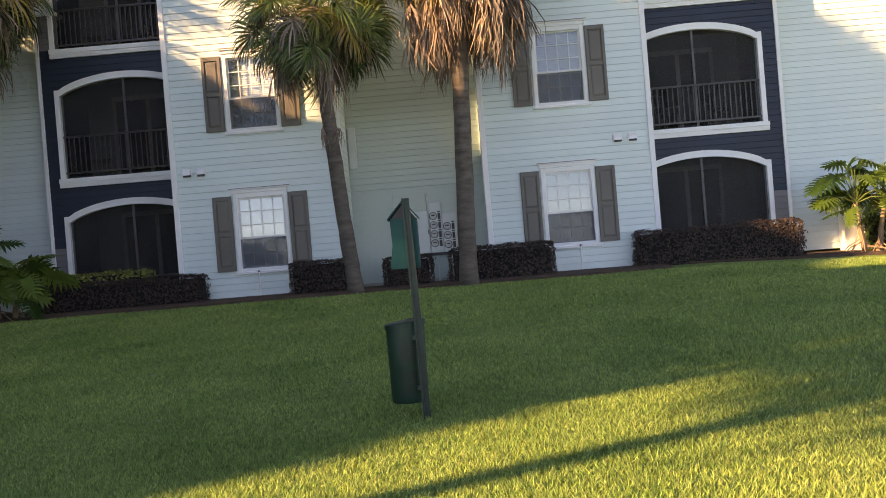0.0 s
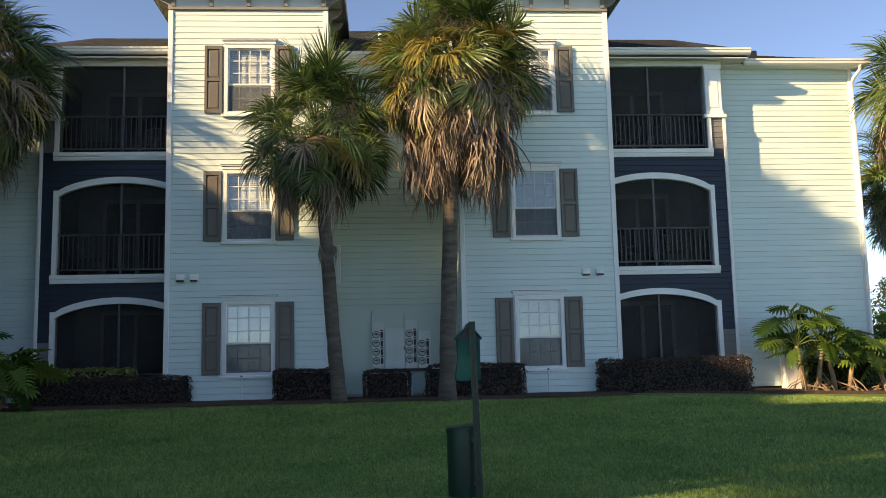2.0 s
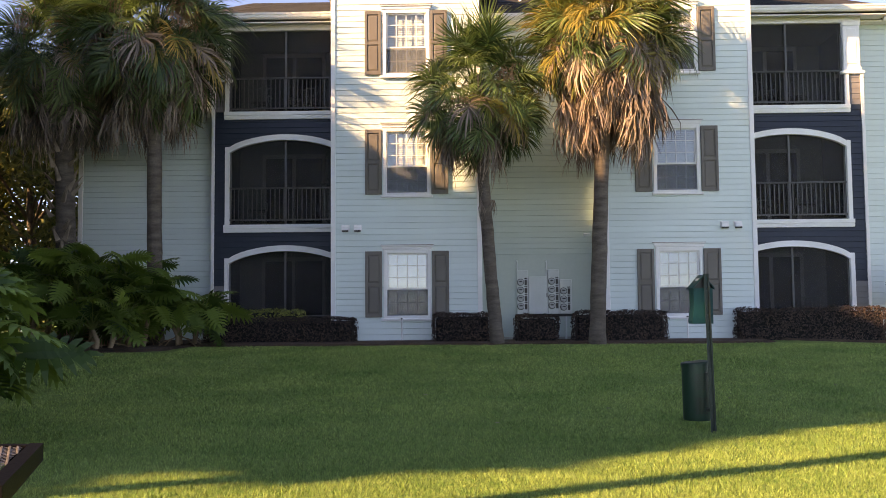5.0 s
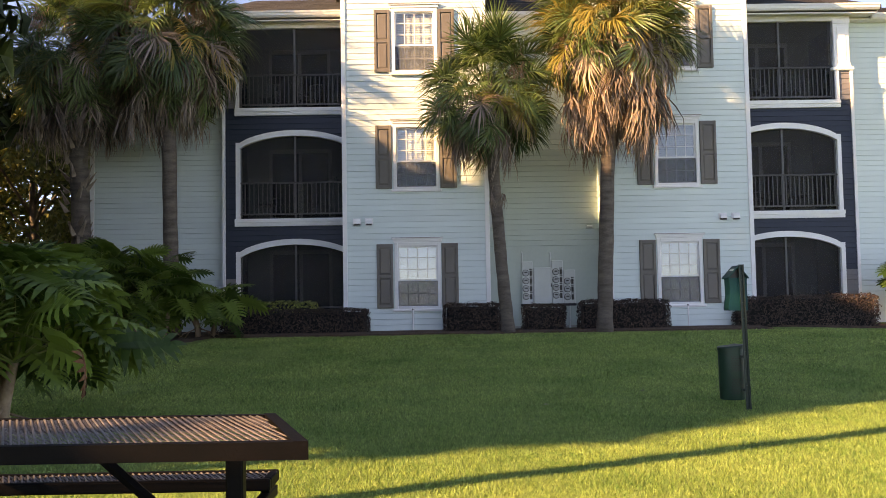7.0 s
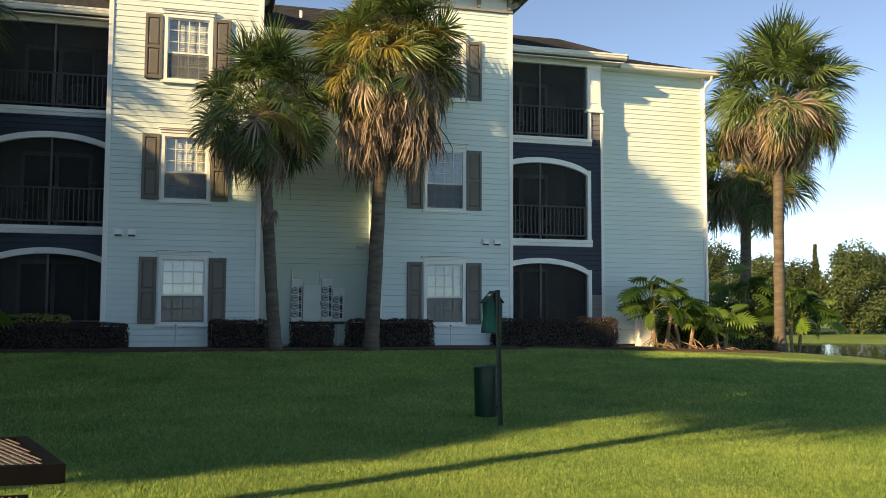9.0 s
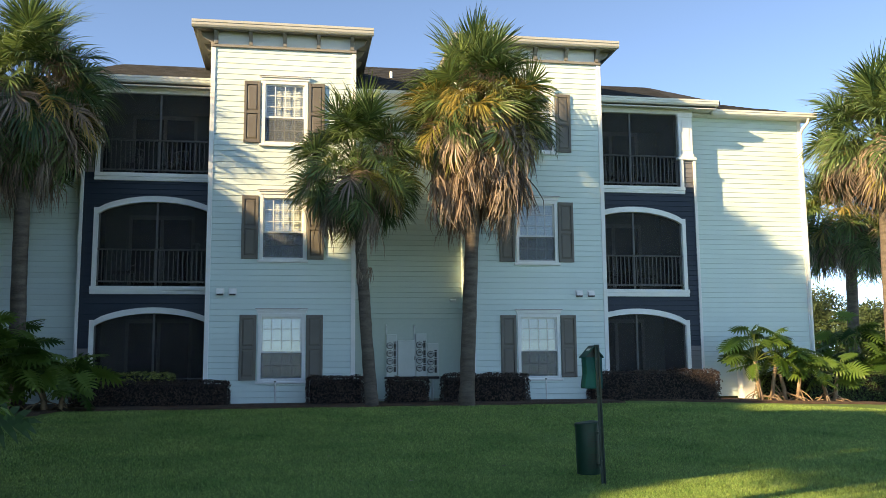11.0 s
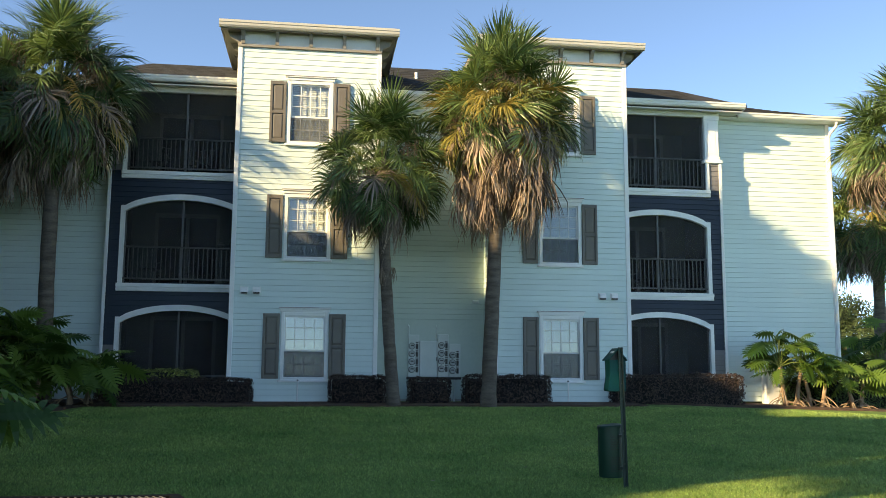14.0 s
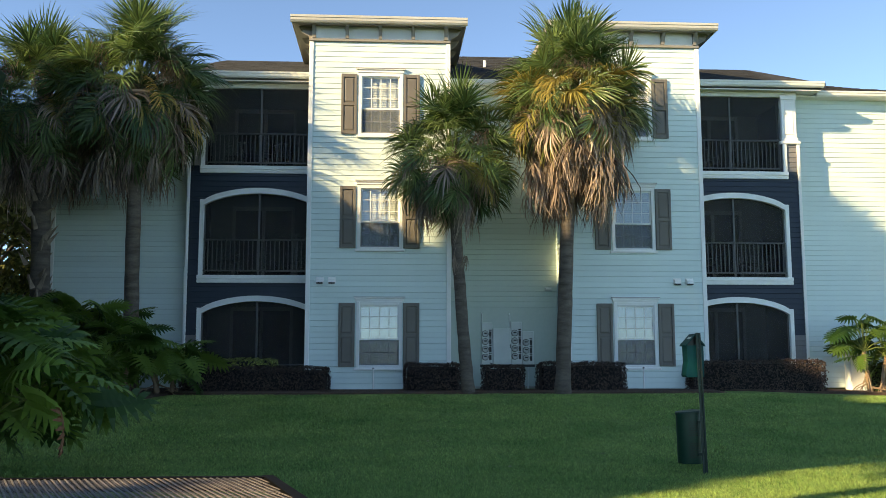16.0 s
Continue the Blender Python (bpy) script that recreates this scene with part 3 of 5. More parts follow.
        for r0, r1 in ((a + 0.09, a + (b - a) * 0.47), (a + (b - a) * 0.47 + 0.08, b - 0.09)):
            px0, px1 = sx0 + 0.065, sx1 - 0.065
            pn = Shape().add([(px0, T - 0.018, r0), (px1, T - 0.018, r0), (px1, T - 0.018, r1), (px0, T - 0.018, r1),
                              (px0 + 0.04, T - 0.036, r0 + 0.05), (px1 - 0.04, T - 0.036, r0 + 0.05), (px1 - 0.04, T - 0.036, r1 - 0.05), (px0 + 0.04, T - 0.036, r1 - 0.05)],
                             [(0, 1, 5, 4), (1, 2, 6, 5), (2, 3, 7, 6), (3, 0, 4, 7), (4, 5, 6, 7), (3, 2, 1, 0)])
            part("panel", pn, SHUTTER, sh)


for i, (wx, z) in enumerate(WINDOWS):
    window(i + 1, wx, z)

# ---------------------------------------------------------------- balconies


def arch_z(x, c, half, spring, rise):
    return spring + rise * (1 - min(1, abs(x - c) / half) ** 2.0) ** 0.8


def balcony_stack(flip):
    """Three stacked porches between a bay and a wing; flip: -1 for the mirrored one."""
    def X(x):
        return x if flip > 0 else 2 * MID - x

    def span(a, b):
        return (a, b) if flip > 0 else (2 * MID - b, 2 * MID - a)
    inner, outer, pier = 4.34, 7.22, 7.70
    if flip < 0:
        outer = 7.26
    c, half = (inner + outer) / 2, (outer - inner) / 2
    st = thing("balcony_stack", (X(c), B, GROUND), "three stacked screened porches in a navy lap-sided front", "balcony", "balcony stacks", "structure")
    # front wall as backing with openings
    s = Shape()
    n = 20
    xs = [inner + (outer - inner) * i / n for i in range(n + 1)]
    for lo, hi, spring, rise, base in ((2.2, 3.40, 2.38, 0.33, None), (5.1, 6.32, 5.28, 0.33, None)):
        for a, b in zip(xs, xs[1:]):
            za, zb = arch_z(a, c, half, spring, rise), arch_z(b, c, half, spring, rise)
            x0, x1 = X(a), X(b)
            for y0 in (B + 0.028, B + 0.2):
                s.add([(x0, y0, za), (x1, y0, zb), (x1, y0, hi), (x0, y0, hi)], [(0, 1, 2, 3)])
            s.add([(x0, B + 0.028, za), (x1, B + 0.028, zb), (x1, B + 0.2, zb), (x0, B + 0.2, za)], [(0, 1, 2, 3)])
            s.add([(x0, B + 0.028, hi), (x1, B + 0.028, hi), (x1, B + 0.2, hi), (x0, B + 0.2, hi)], [(0, 1, 2, 3)])
    s.box(*span(outer, pier), B + 0.028, B + 0.2, GROUND - 0.3, 7.14)
    part("front_wall", s, NAVY, st, "navy wall")
    z = GROUND + 0.02
    while z < 7.1:
        spans = [(outer, pier)]
        for lo, hi, spring, rise in ((2.2, 3.22, 2.38, 0.33), (5.1, 6.14, 5.28, 0.33)):
            if spring - 0.05 < z < hi - 0.05:
                zz = z + 0.02
                if zz > spring + rise:
                    spans.append((inner, outer))
                else:
                    w = half * math.sqrt(max(0, 1 - (max(0, zz - spring) / rise) ** 1.25))
                    spans += [(inner, c - w), (c + w, outer)]
        for a, b in spans:
            if b - a > 0.04:
                low = (a == outer and z < 1.75) or (a == outer and z > 6.3)
                m = TAUPE_SIDE if low else NAVY
                boards(st, m, [span(a, b)], B, z)
        z += PITCH
    part("corner_board", Shape().box(*span(pier - 0.06, pier + 0.02), B - 0.025, W, GROUND - 0.1, 7.14, 0.005), TRIM, st, "white corner board")
    part("return_wall", Shape().box(*span(pier - 0.16, pier), B + 0.2, W + 2.5, GROUND - 0.3, 8.6), NAVY, st)
    # arched and straight white surrounds
    for spring, rise, zlow in ((2.38, 0.33, GROUND), (5.28, 0.33, 3.38)):
        a = Shape()
        for i in range(n):
            t0, t1 = xs[i], xs[i + 1]
            z0, z1 = arch_z(t0, c, half, spring, rise), arch_z(t1, c, half, spring, rise)
            q0, q1 = z0 - 0.02, z1 - 0.02
            a.add([(X(t0), y, zz) for y in (B - 0.03, B + 0.1) for zz in (q0 - 0.0, q0 + 0.15)] + [(X(t1), y, zz) for y in (B - 0.03, B + 0.1) for zz in (q1 - 0.0, q1 + 0.15)],
                  [(0, 1, 5, 4), (2, 6, 7, 3), (0, 4, 6, 2), (1, 3, 7, 5)])
        a.box(*span(outer - 0.005, outer + 0.105), B - 0.031, B + 0.1, zlow, spring + 0.135, 0.004)
        part("arch_trim", a, TRIM, st, "white arched surround")
    for zb in (3.18, 6.14):
        a = Shape().box(*span(inner, outer + 0.13), B - 0.045, B + 0.03, zb, zb + 0.10, 0.004).box(*span(inner, outer + 0.13), B - 0.075, B + 0.1, zb + 0.10, zb + 0.20, 0.006)
        a.box(*span(inner, outer + 0.13), B - 0.058, B + 0.03, zb + 0.045, zb + 0.055)
        part("sill_band", a, TRIM, st, "white moulded sill band")
    # slabs, ceilings, rear and side walls
    for zf in (0.30, 3.24, 6.17):
        part("floor_slab", Shape().box(*span(inner, pier - 0.16), B + 0.2, B + 2.3, zf, zf + 0.16), CONCRETE, st)
    for zc in (3.0, 5.95, 8.56):
        part("porch_ceiling", Shape().box(*span(inner, pier - 0.16), B + 0.2, B + 2.3, zc, zc + 0.06), BALC_WALL, st)
    rear = Shape()
    for zf in (0.46, 3.40, 6.33):
        rear.box(*span(inner, pier - 0.16), B + 2.3, B + 2.44, zf - 0.2, zf + 2.75)
    part("rear_wall", rear, BALC_WALL, st)
    for zf in (0.46, 3.40, 6.33):
        d = Shape()
        dx0, dx1 = inner + 0.75, inner + 2.55
        for a, b in ((dx0, dx0 + 0.09), ((dx0 + dx1) / 2 - 0.05, (dx0 + dx1) / 2 + 0.05), (dx1 - 0.09, dx1)):
            d.box(*span(a, b), B + 2.24, B + 2.3, zf, zf + 2.08)
        d.box(*span(dx0, dx1), B + 2.23, B + 2.3, zf + 2.08, zf + 2.2).box(*span(dx0, dx1), B + 2.24, B + 2.3, zf, zf + 0.08)
        dr = part("patio_door", d, TRIM, st, "white framed sliding door")
        part("pane", Shape().box(*span(dx0 + 0.09, dx1 - 0.09), B + 2.27, B + 2.29, zf + 0.08, zf + 2.08), BLACK, dr, "dark glass")
    # screens and their bars
    for zf, zt, spring in ((0.46, 2.72, 2.38), (3.38, 5.62, 5.28), (6.36, 8.54, None)):
        if spring:
            pts = [(X(inner), zf), (X(outer), zf)] + [(X(x), arch_z(x, c, half, spring, 0.33)) for x in xs[::-1]]
        else:
            pts = [(X(inner), zf), (X(outer), zf), (X(outer), zt), (X(inner), zt)]
        part("insect_screen", Shape().prism(pts, 1, B + 0.10, B + 0.103), SCREEN, st, "charcoal insect screen")
        bars = Shape().box(*span(c - 0.025, c + 0.025), B + 0.07, B + 0.115, zf, zt)
        bars.box(*span(inner, inner + 0.04), B + 0.07, B + 0.115, zf, zt - 0.35).box(*span(outer - 0.04, outer), B + 0.07, B + 0.115, zf, zt - 0.35)
        if zf < 1:
            bars.box(*span(inner, outer), B + 0.07, B + 0.115, 1.0, 1.04)
        part("screen_bars", bars, BARS, st, "grey bronze screen bars")
    for zf, zr in ((3.43, 4.36), (6.36, 7.26)):
        rl = part("top_rail", Shape().box(*span(inner, outer), B + 0.02, B + 0.07, zr - 0.04, zr, 0.006).box(*span(inner, outer), B + 0.03, B + 0.06, zf + 0.06, zf + 0.10), RAILING, st, "black railing")
        x = inner + 0.08
        me = Shape().box(-0.011, 0.011, -0.011, 0.011, 0, zr - zf - 0.12).mesh("baluster")
        me.materials.append(RAILING)
        while x < outer - 0.03:
            piece("baluster", me, rl, (X(x), B + 0.045, zf + 0.09))
            x += 0.118
    # white column on its pier cap, and the eave over it
    part("pier_cap", Shape().box(*span(outer - 0.06, pier + 0.05), B - 0.06, B + 0.42, 7.14, 7.23, 0.012).box(*span(outer + 0.01, outer + 0.12), B - 0.035, B + 0.1, 6.34, 7.14, 0.004), TRIM, st, "white pier cap")
    part("column", Shape().box(*span(outer + 0.02, pier - 0.03), B + 0.0, B + 0.36, 7.23, 8.55, 0.012).box(*span(outer, pier - 0.01), B - 0.02, B + 0.38, 7.23, 7.33, 0.01)
         .box(*span(outer, pier - 0.01), B - 0.02, B + 0.38, 8.42, 8.55, 0.01).box(*span(outer + 0.12, pier - 0.13), B - 0.012, B + 0.01, 7.42, 8.34, 0.004), TRIM, st, "white panelled column")
    part("header", Shape().box(*span(inner, pier), B + 0.0, B + 0.2, 8.50, 8.64), FRIEZE, st)
    part("soffit", Shape().box(*span(inner, pier + 0.60), B - 0.30, W + 0.1, 8.64, 8.68), FRIEZE, st, "pale soffit")
    gy = B - 0.30
    a = Shape().prism([(gy, 8.68), (gy - 0.06, 8.685), (gy - 0.10, 8.73), (gy - 0.105, 8.79), (gy - 0.12, 8.80), (gy - 0.12, 8.85), (gy, 8.85)], 0, *span(inner - 0.02, pier + 0.64))
    part("gutter", a, GUTTER, st, "cream metal gutter")
    part("fascia", Shape().box(*span(pier + 0.58, pier + 0.62), gy, W - 0.4, 8.64, 8.84, 0.004).box(*span(inner, pier + 0.58), gy, gy + 0.02, 8.61, 8.68), GUTTER, st)


balcony_stack(1)
balcony_stack(-1)

# ---------------------------------------------------------------- palms


def leaf_mesh(name, s, along, mat):
    me = s.mesh(name, smooth=False)
    at = me.attributes.new("along", "FLOAT", "POINT")
    at.data.foreach_set("value", along)
    me.materials.append(mat)
    return me


def fan_mesh(rng, mat, stalk=0.95, blade=0.82, spread=128, arch=0.8, hang=0.8, count=50, fold=0.45, width=0.0165):
    """A fan leaf: a stalk along +x from the origin that runs on as a bent rib, folded blades on both sides of it that split and hang at their tips."""
    s, along = Shape(), []
    costa = 0.5 * blade

    def rib(t):
        over = max(0.0, t - stalk * 0.55)
        return Vector((t - 0.18 * arch * over * over, 0, 0.10 * t - 0.42 * arch * over * over))
    path = [rib((stalk + costa) * k / 6) for k in range(7)]
    for k in range(6):
        a, b = path[k], path[k + 1]
        w0, w1 = 0.02 * (1 - 0.12 * k), 0.02 * (1 - 0.12 * (k + 1))
        s.add([a + Vector((0, -w0, 0)), a + Vector((0, w0, 0)), a + Vector((0, 0, -w0)), b + Vector((0, -w1, 0)), b + Vector((0, w1, 0)), b + Vector((0, 0, -w1))],
              [(0, 1, 4, 3), (1, 2, 5, 4), (2, 0, 3, 5)])
        along += [0.0] * 6
    for i in range(count):
        f = (i + 0.5) / count * 2 - 1
        q = stalk + costa * (1 - abs(f)) ** 1.2
        root, ahead = rib(q), (rib(q + 0.02) - rib(q - 0.02)).normalized()
        up = Vector((-ahead.z, 0, ahead.x))
        ang = radians(spread) * f + rng.uniform(-0.07, 0.07)
        ln = blade * (1.0 - 0.25 * abs(f) ** 1.5) * rng.uniform(0.82, 1.12)
        d = (ahead * math.cos(ang) + Vector((0, 1, 0)) * math.sin(ang) + up * (fold * abs(math.sin(ang)) + rng.uniform(-0.12, 0.12))).normalized()
        side = (Vector((0, 1, 0)) * math.cos(ang) - ahead * math.sin(ang) + up * rng.uniform(-0.5, 0.5)).normalized()
        p, steps, vs = root.copy(), 6, []
        h = hang * rng.uniform(0.6, 2.0)
        sway = Vector((rng.uniform(-0.15, 0.15), rng.uniform(-0.15, 0.15), 0))
        for k in range(steps + 1):
            t = k / steps
            ww = width * (0.45 + 1.4 * t if t < 0.4 else 1.0 * ((1 - t) / 0.6) ** 0.8 + 0.04)
            vs += [p - side * ww, p + side * ww]
            along += [t, t]
            g = d + sway * t - Vector((0, 0, h * 2.6 * max(0.0, t - 0.32)))
            p = p + g.normalized() * (ln / steps)
        s.add(vs, [(2 * k, 2 * k + 1, 2 * k + 3, 2 * k + 2) for k in range(steps)])
    return leaf_mesh("frond", s, along, mat)


def dead_mesh(rng, mat, length=1.5, count=42):
    """A dead leaf that hangs: a stalk along +x, the blades folded together and pointing down (-z)."""
    s, along = Shape(), []
    stalk = 0.55
    for k in range(3):
        a, b = Vector((stalk * k / 3, 0, -0.18 * (k / 3) ** 2)), Vector((stalk * (k + 1) / 3, 0, -0.18 * ((k + 1) / 3) ** 2))
        s.add([a + Vector((0, -0.016, 0)), a + Vector((0, 0.016, 0)), b + Vector((0, 0.014, 0)), b + Vector((0, -0.014, 0))], [(0, 1, 2, 3)])
        along += [0.2] * 4
    for i in range(count):
        p = Vector((stalk + rng.uniform(-0.12, 0.1), 0, -0.16))
        ang = rng.uniform(0, 2 * math.pi)
        d = Vector((math.cos(ang) * 0.5 + 0.25, math.sin(ang) * 0.55, -0.4))
        side = Vector((-math.sin(ang), math.cos(ang), 0))
        ln = length * rng.uniform(0.55, 1.0)
        vs = []
        for k in range(5):
            t = k / 4
            ww = 0.014 * (0.5 + t if t < 0.5 else 2 * (1 - t) + 0.05)
            vs += [p - side * ww, p + side * ww]
            along += [t, t]
            g = (d * (1 - t) * 0.8 + Vector((rng.uniform(-0.26, 0.26), rng.uniform(-0.26, 0.26), -0.5 - 0.5 * t)))
            p = p + g.normalized() * (ln / 4)
        s.add(vs, [(2 * k, 2 * k + 1, 2 * k + 3, 2 * k + 2) for k in range(4)])
    return leaf_mesh("frond", s, along, mat)


_r = random.Random(5)
LIVE = [fan_mesh(_r, GREEN, arch=d, fold=f, hang=h) for d, f, h in ((0.5, 0.5, 0.35), (0.8, 0.45, 0.55), (1.0, 0.4, 0.8), (1.2, 0.45, 1.0), (1.3, 0.35, 1.2), (1.4, 0.3, 1.4), (1.1, 0.6, 1.0))]
OLD = [fan_mesh(_r, YELLOW, arch=d, fold=f, hang=h) for d, f, h in ((0.9, 0.3, 0.8), (1.1, 0.3, 1.0), (1.2, 0.4, 1.3))]
TAN = [fan_mesh(_r, DEAD, stalk=0.9, blade=0.75, arch=d, fold=f, hang=h, width=0.017) for d, f, h in ((1.0, 0.3, 1.2), (1.2, 0.2, 1.6), (1.3, 0.3, 2.0))]
HANG = [dead_mesh(_r, DEAD, ln) for ln in (0.85, 1.1, 1.3, 0.95)]


def palm(base, head, radius, seed, label, live=58, old=10, dead=26, plumes=3, trunk_r=0.19, skirt=0.0, boots=False, squash=1.0, low=-44, boot_drop=1.9, boot_count=18, tan=0):
    """A cabbage palm: ringed trunk from base to head, fan leaves all round the head, dead ones hanging below."""
    rng = random.Random(seed)
    base, head = Vector(base), Vector(head)
    p = thing("palm_tree", base, label, "palm tree", "palms of the garden")
    path, rad, n = [], [], 26
    for i in range(n + 1):
        t = i / n
        q = base.lerp(head, t)
        # the stem leaves the ground upright and leans further up
        q.x -= 0.03 * math.sin(t * math.pi)
        path.append(q + Vector((rng.uniform(-0.008, 0.008), rng.uniform(-0.008, 0.008), 0)))
        rad.append(trunk_r * (1.28 - 0.9 * t * 4 if t < 0.06 else 1.06 - 0.16 * t) * rng.uniform(0.975, 1.025))
    path[0].z -= 0.15
    part("trunk", Shape().tube(path, rad, 14), TRUNK, p, "grey-brown ringed trunk", smooth=True)
    if boots:
        for k in range(boot_count):
            az, z = rng.uniform(0, 2 * math.pi), rng.uniform(0.4, boot_drop)
            o = head - Vector((0, 0, z))
            d = Vector((math.cos(az), math.sin(az), 0))
            tip = o + d * (trunk_r + rng.uniform(0.12, 0.26)) + Vector((0, 0, rng.uniform(0.15, 0.4)))
            sd = Vector((-d.y, d.x, 0)) * 0.07
            s = Shape().add([o + d * trunk_r * 0.7 - sd, o + d * trunk_r * 0.7 + sd, tip + sd * 0.4, tip - sd * 0.4, o + d * (trunk_r + 0.04) + Vector((0, 0, -0.05))],
                            [(0, 1, 2, 3), (0, 4, 1), (4, 0, 3), (1, 4, 2), (4, 3, 2)])
            part("frond_boot", s, BOOT, p, "split stub of an old leaf")
    part("heart", Shape().tube([head - Vector((0, 0, 0.5)), head, head + Vector((0, 0, 0.5))], [trunk_r, trunk_r * 1.25, 0.06], 10), BOOT, p, "fibrous crown heart", smooth=True)
    k = radius / 1.95
    golden = 2.39996
    for i in range(live):
        f = (i + 0.5) / live
        el = 88 - (88 - low) * f ** 1.05 + rng.uniform(-9, 9)
        az = i * golden + rng.uniform(-0.25, 0.25)
        me = LIVE[min(5, max(0, int((90 - el) / 24)))] if rng.random() < 0.75 else LIVE[rng.randint(2, 6)]
        sz = k * rng.uniform(0.88, 1.1) * (0.66 if i % 4 == 1 else 1.0)
        o = head + Vector((math.cos(az), math.sin(az), 0)) * 0.1 + Vector((0, 0, 0.25 * math.sin(radians(el))))
        piece("frond", me, p, o, (rng.uniform(-1.1, 1.1), -radians(el), az), (sz, sz, sz * squash))
    for i in range(old):
        el, az = rng.uniform(-42, 24), i * golden + rng.uniform(-0.4, 0.4)
        sz = k * rng.uniform(0.85, 1.0)
        piece("frond", rng.choice(OLD), p, head + Vector((math.cos(az), math.sin(az), 0)) * 0.12, (rng.uniform(-0.5, 0.5), -radians(el), az), (sz, sz, sz))
    for i in range(tan):
        el, az = rng.uniform(-62, -8), i * golden + rng.uniform(-0.3, 0.3)
        sz = k * rng.uniform(0.85, 1.08)
        piece("frond", rng.choice(TAN), p, head + Vector((math.cos(az), math.sin(az), 0)) * 0.12, (rng.uniform(-0.6, 0.6), -radians(el), az), (sz, sz, sz))
    for i in range(dead):
        az = rng.uniform(0, 2 * math.pi)
        drop = rng.uniform(0, 0.35 + skirt)
        sz = k * rng.uniform(0.8, 1.15)
        reach = rng.uniform(0.5, 1.4) if skirt > 0.5 else rng.uniform(0.5, 1.1)
        piece("frond", rng.choice(HANG), p, head + Vector((math.cos(az) * 0.14, math.sin(az) * 0.14, -drop + 0.1)), (0, rng.uniform(-0.1, 0.35), az), (sz * reach, sz * reach, sz))
    for i in range(plumes):
        az = rng.uniform(math.pi * 1.1, math.pi * 1.9)
        el = rng.uniform(5, 50)
        c = head + Vector((math.cos(az) * math.cos(radians(el)), math.sin(az) * math.cos(radians(el)), math.sin(radians(el)))) * radius * 0.55
        s = Shape()
        for j in range(150):
            a = c + Vector((rng.gauss(0, 0.14), rng.gauss(0, 0.14), rng.gauss(0, 0.2)))
            b = a + Vector((rng.gauss(0, 0.1), rng.gauss(0, 0.1), rng.uniform(-0.22, 0.02)))
            w = Vector((0.006, 0.004, 0))
            s.add([a - w, a + w, b + w, b - w], [(0, 1, 2, 3)])
        tagged(part("flower_stalk", s, PLUME, p, "dry tan flower plume"), kind="stuff")
    return p


short = palm((-1.92, 17.0, 0.34), (-2.30, 16.9, 5.85), 1.8, 11, "short leaning cabbage palm with green fan leaves", live=78, old=8, dead=30, plumes=1, trunk_r=0.14, skirt=0.5, low=-52, tan=8)
piece("frond", HANG[0], short, (-2.22, 16.83, 3.75), (0, 0.5, -1.9), (0.5, 0.4, 0.62))
piece("frond", HANG[1], short, (-2.16, 16.87, 3.7), (0, 0.4, -0.3), (0.4, 0.4, 0.4))
palm((0.24, 16.9, 0.34), (0.55, 16.65, 7.15), 2.1, 23, "tall cabbage palm with a thick skirt of dead tan leaves", live=82, old=38, dead=110, plumes=2, trunk_r=0.165, skirt=1.5, low=-22, tan=44)
palm((-9.92, 18.3, 0.3), (-10.0, 18.25, 7.75), 2.3, 37, "tall cabbage palm with shaded hanging leaves", live=110, old=10, dead=80, plumes=5, trunk_r=0.175, skirt=1.2, low=-60, tan=16)
palm((-12.3, 19.0, 0.3), (-12.5, 18.9, 7.5), 2.15, 41, "cabbage palm with a stubbled trunk beside another palm", live=104, old=8, dead=70, plumes=3, trunk_r=0.235, skirt=1.1, boots=True, low=-66, boot_drop=5.6, boot_count=70, tan=14)
palm((-15.0, 15.6, 0.25), (-14.7, 15.6, 7.3), 2.25, 53, "cabbage palm with dark hanging leaves", live=110, old=6, dead=80, plumes=0, trunk_r=0.2, skirt=1.3, low=-66, tan=14)
palm((13.19, 19.7, ground_z(13.19, 19.7)), (13.35, 19.7, 7.6), 2.55, 61, "tall slender cabbage palm with sunlit tan lower leaves", live=96, old=10, dead=20, plumes=3, trunk_r=0.16, low=-30, tan=44)
palm((17.7, 28.1, ground_z(17.7, 28.1)), (17.86, 28.1, 6.85), 2.95, 67, "cabbage palm with a stubbled trunk behind the corner", live=84, old=14, dead=34, plumes=1, trunk_r=0.22, skirt=0.4, boots=True, tan=18)
palm((-10.5, -0.72, 0.0), (-10.5, -0.72, 7.8), 2.5, 71, "cabbage palm on the open lawn", live=110, old=8, dead=30, plumes=0, trunk_r=0.125, low=-50)
# unseen palm, added so its crown shades the lawn's far right
palm((-10.4, 1.0, 0.0), (-10.4, 0.9, 9.4), 2.6, 73, "taller cabbage palm added out of view for lawn shade", live=120, old=8, dead=40, plumes=0, trunk_r=0.125, low=-56)

# ---------------------------------------------------------------- hedges and shrubs


def leaf_cloud(rng, pts_normals, size, bend=0.4):
    """Small pointed leaves, two triangles each, facing roughly along the given normals."""
    s = Shape()
    for p, nrm in pts_normals:
        nn = (nrm + Vector((rng.gauss(0, bend), rng.gauss(0, bend), rng.gauss(0, bend)))).normalized()
        u = nn.cross(Vector((rng.gauss(0, 1), rng.gauss(0, 1), rng.gauss(0, 1)))).normalized()
        w = nn.cross(u)
        z = size * rng.uniform(0.6, 1.3)
        s.add([p - u * z, p - w * z * 0.42 + nn * z * 0.15, p + u * z, p + w * z * 0.42 + nn * z * 0.15], [(0, 1, 2, 3)])
    return s


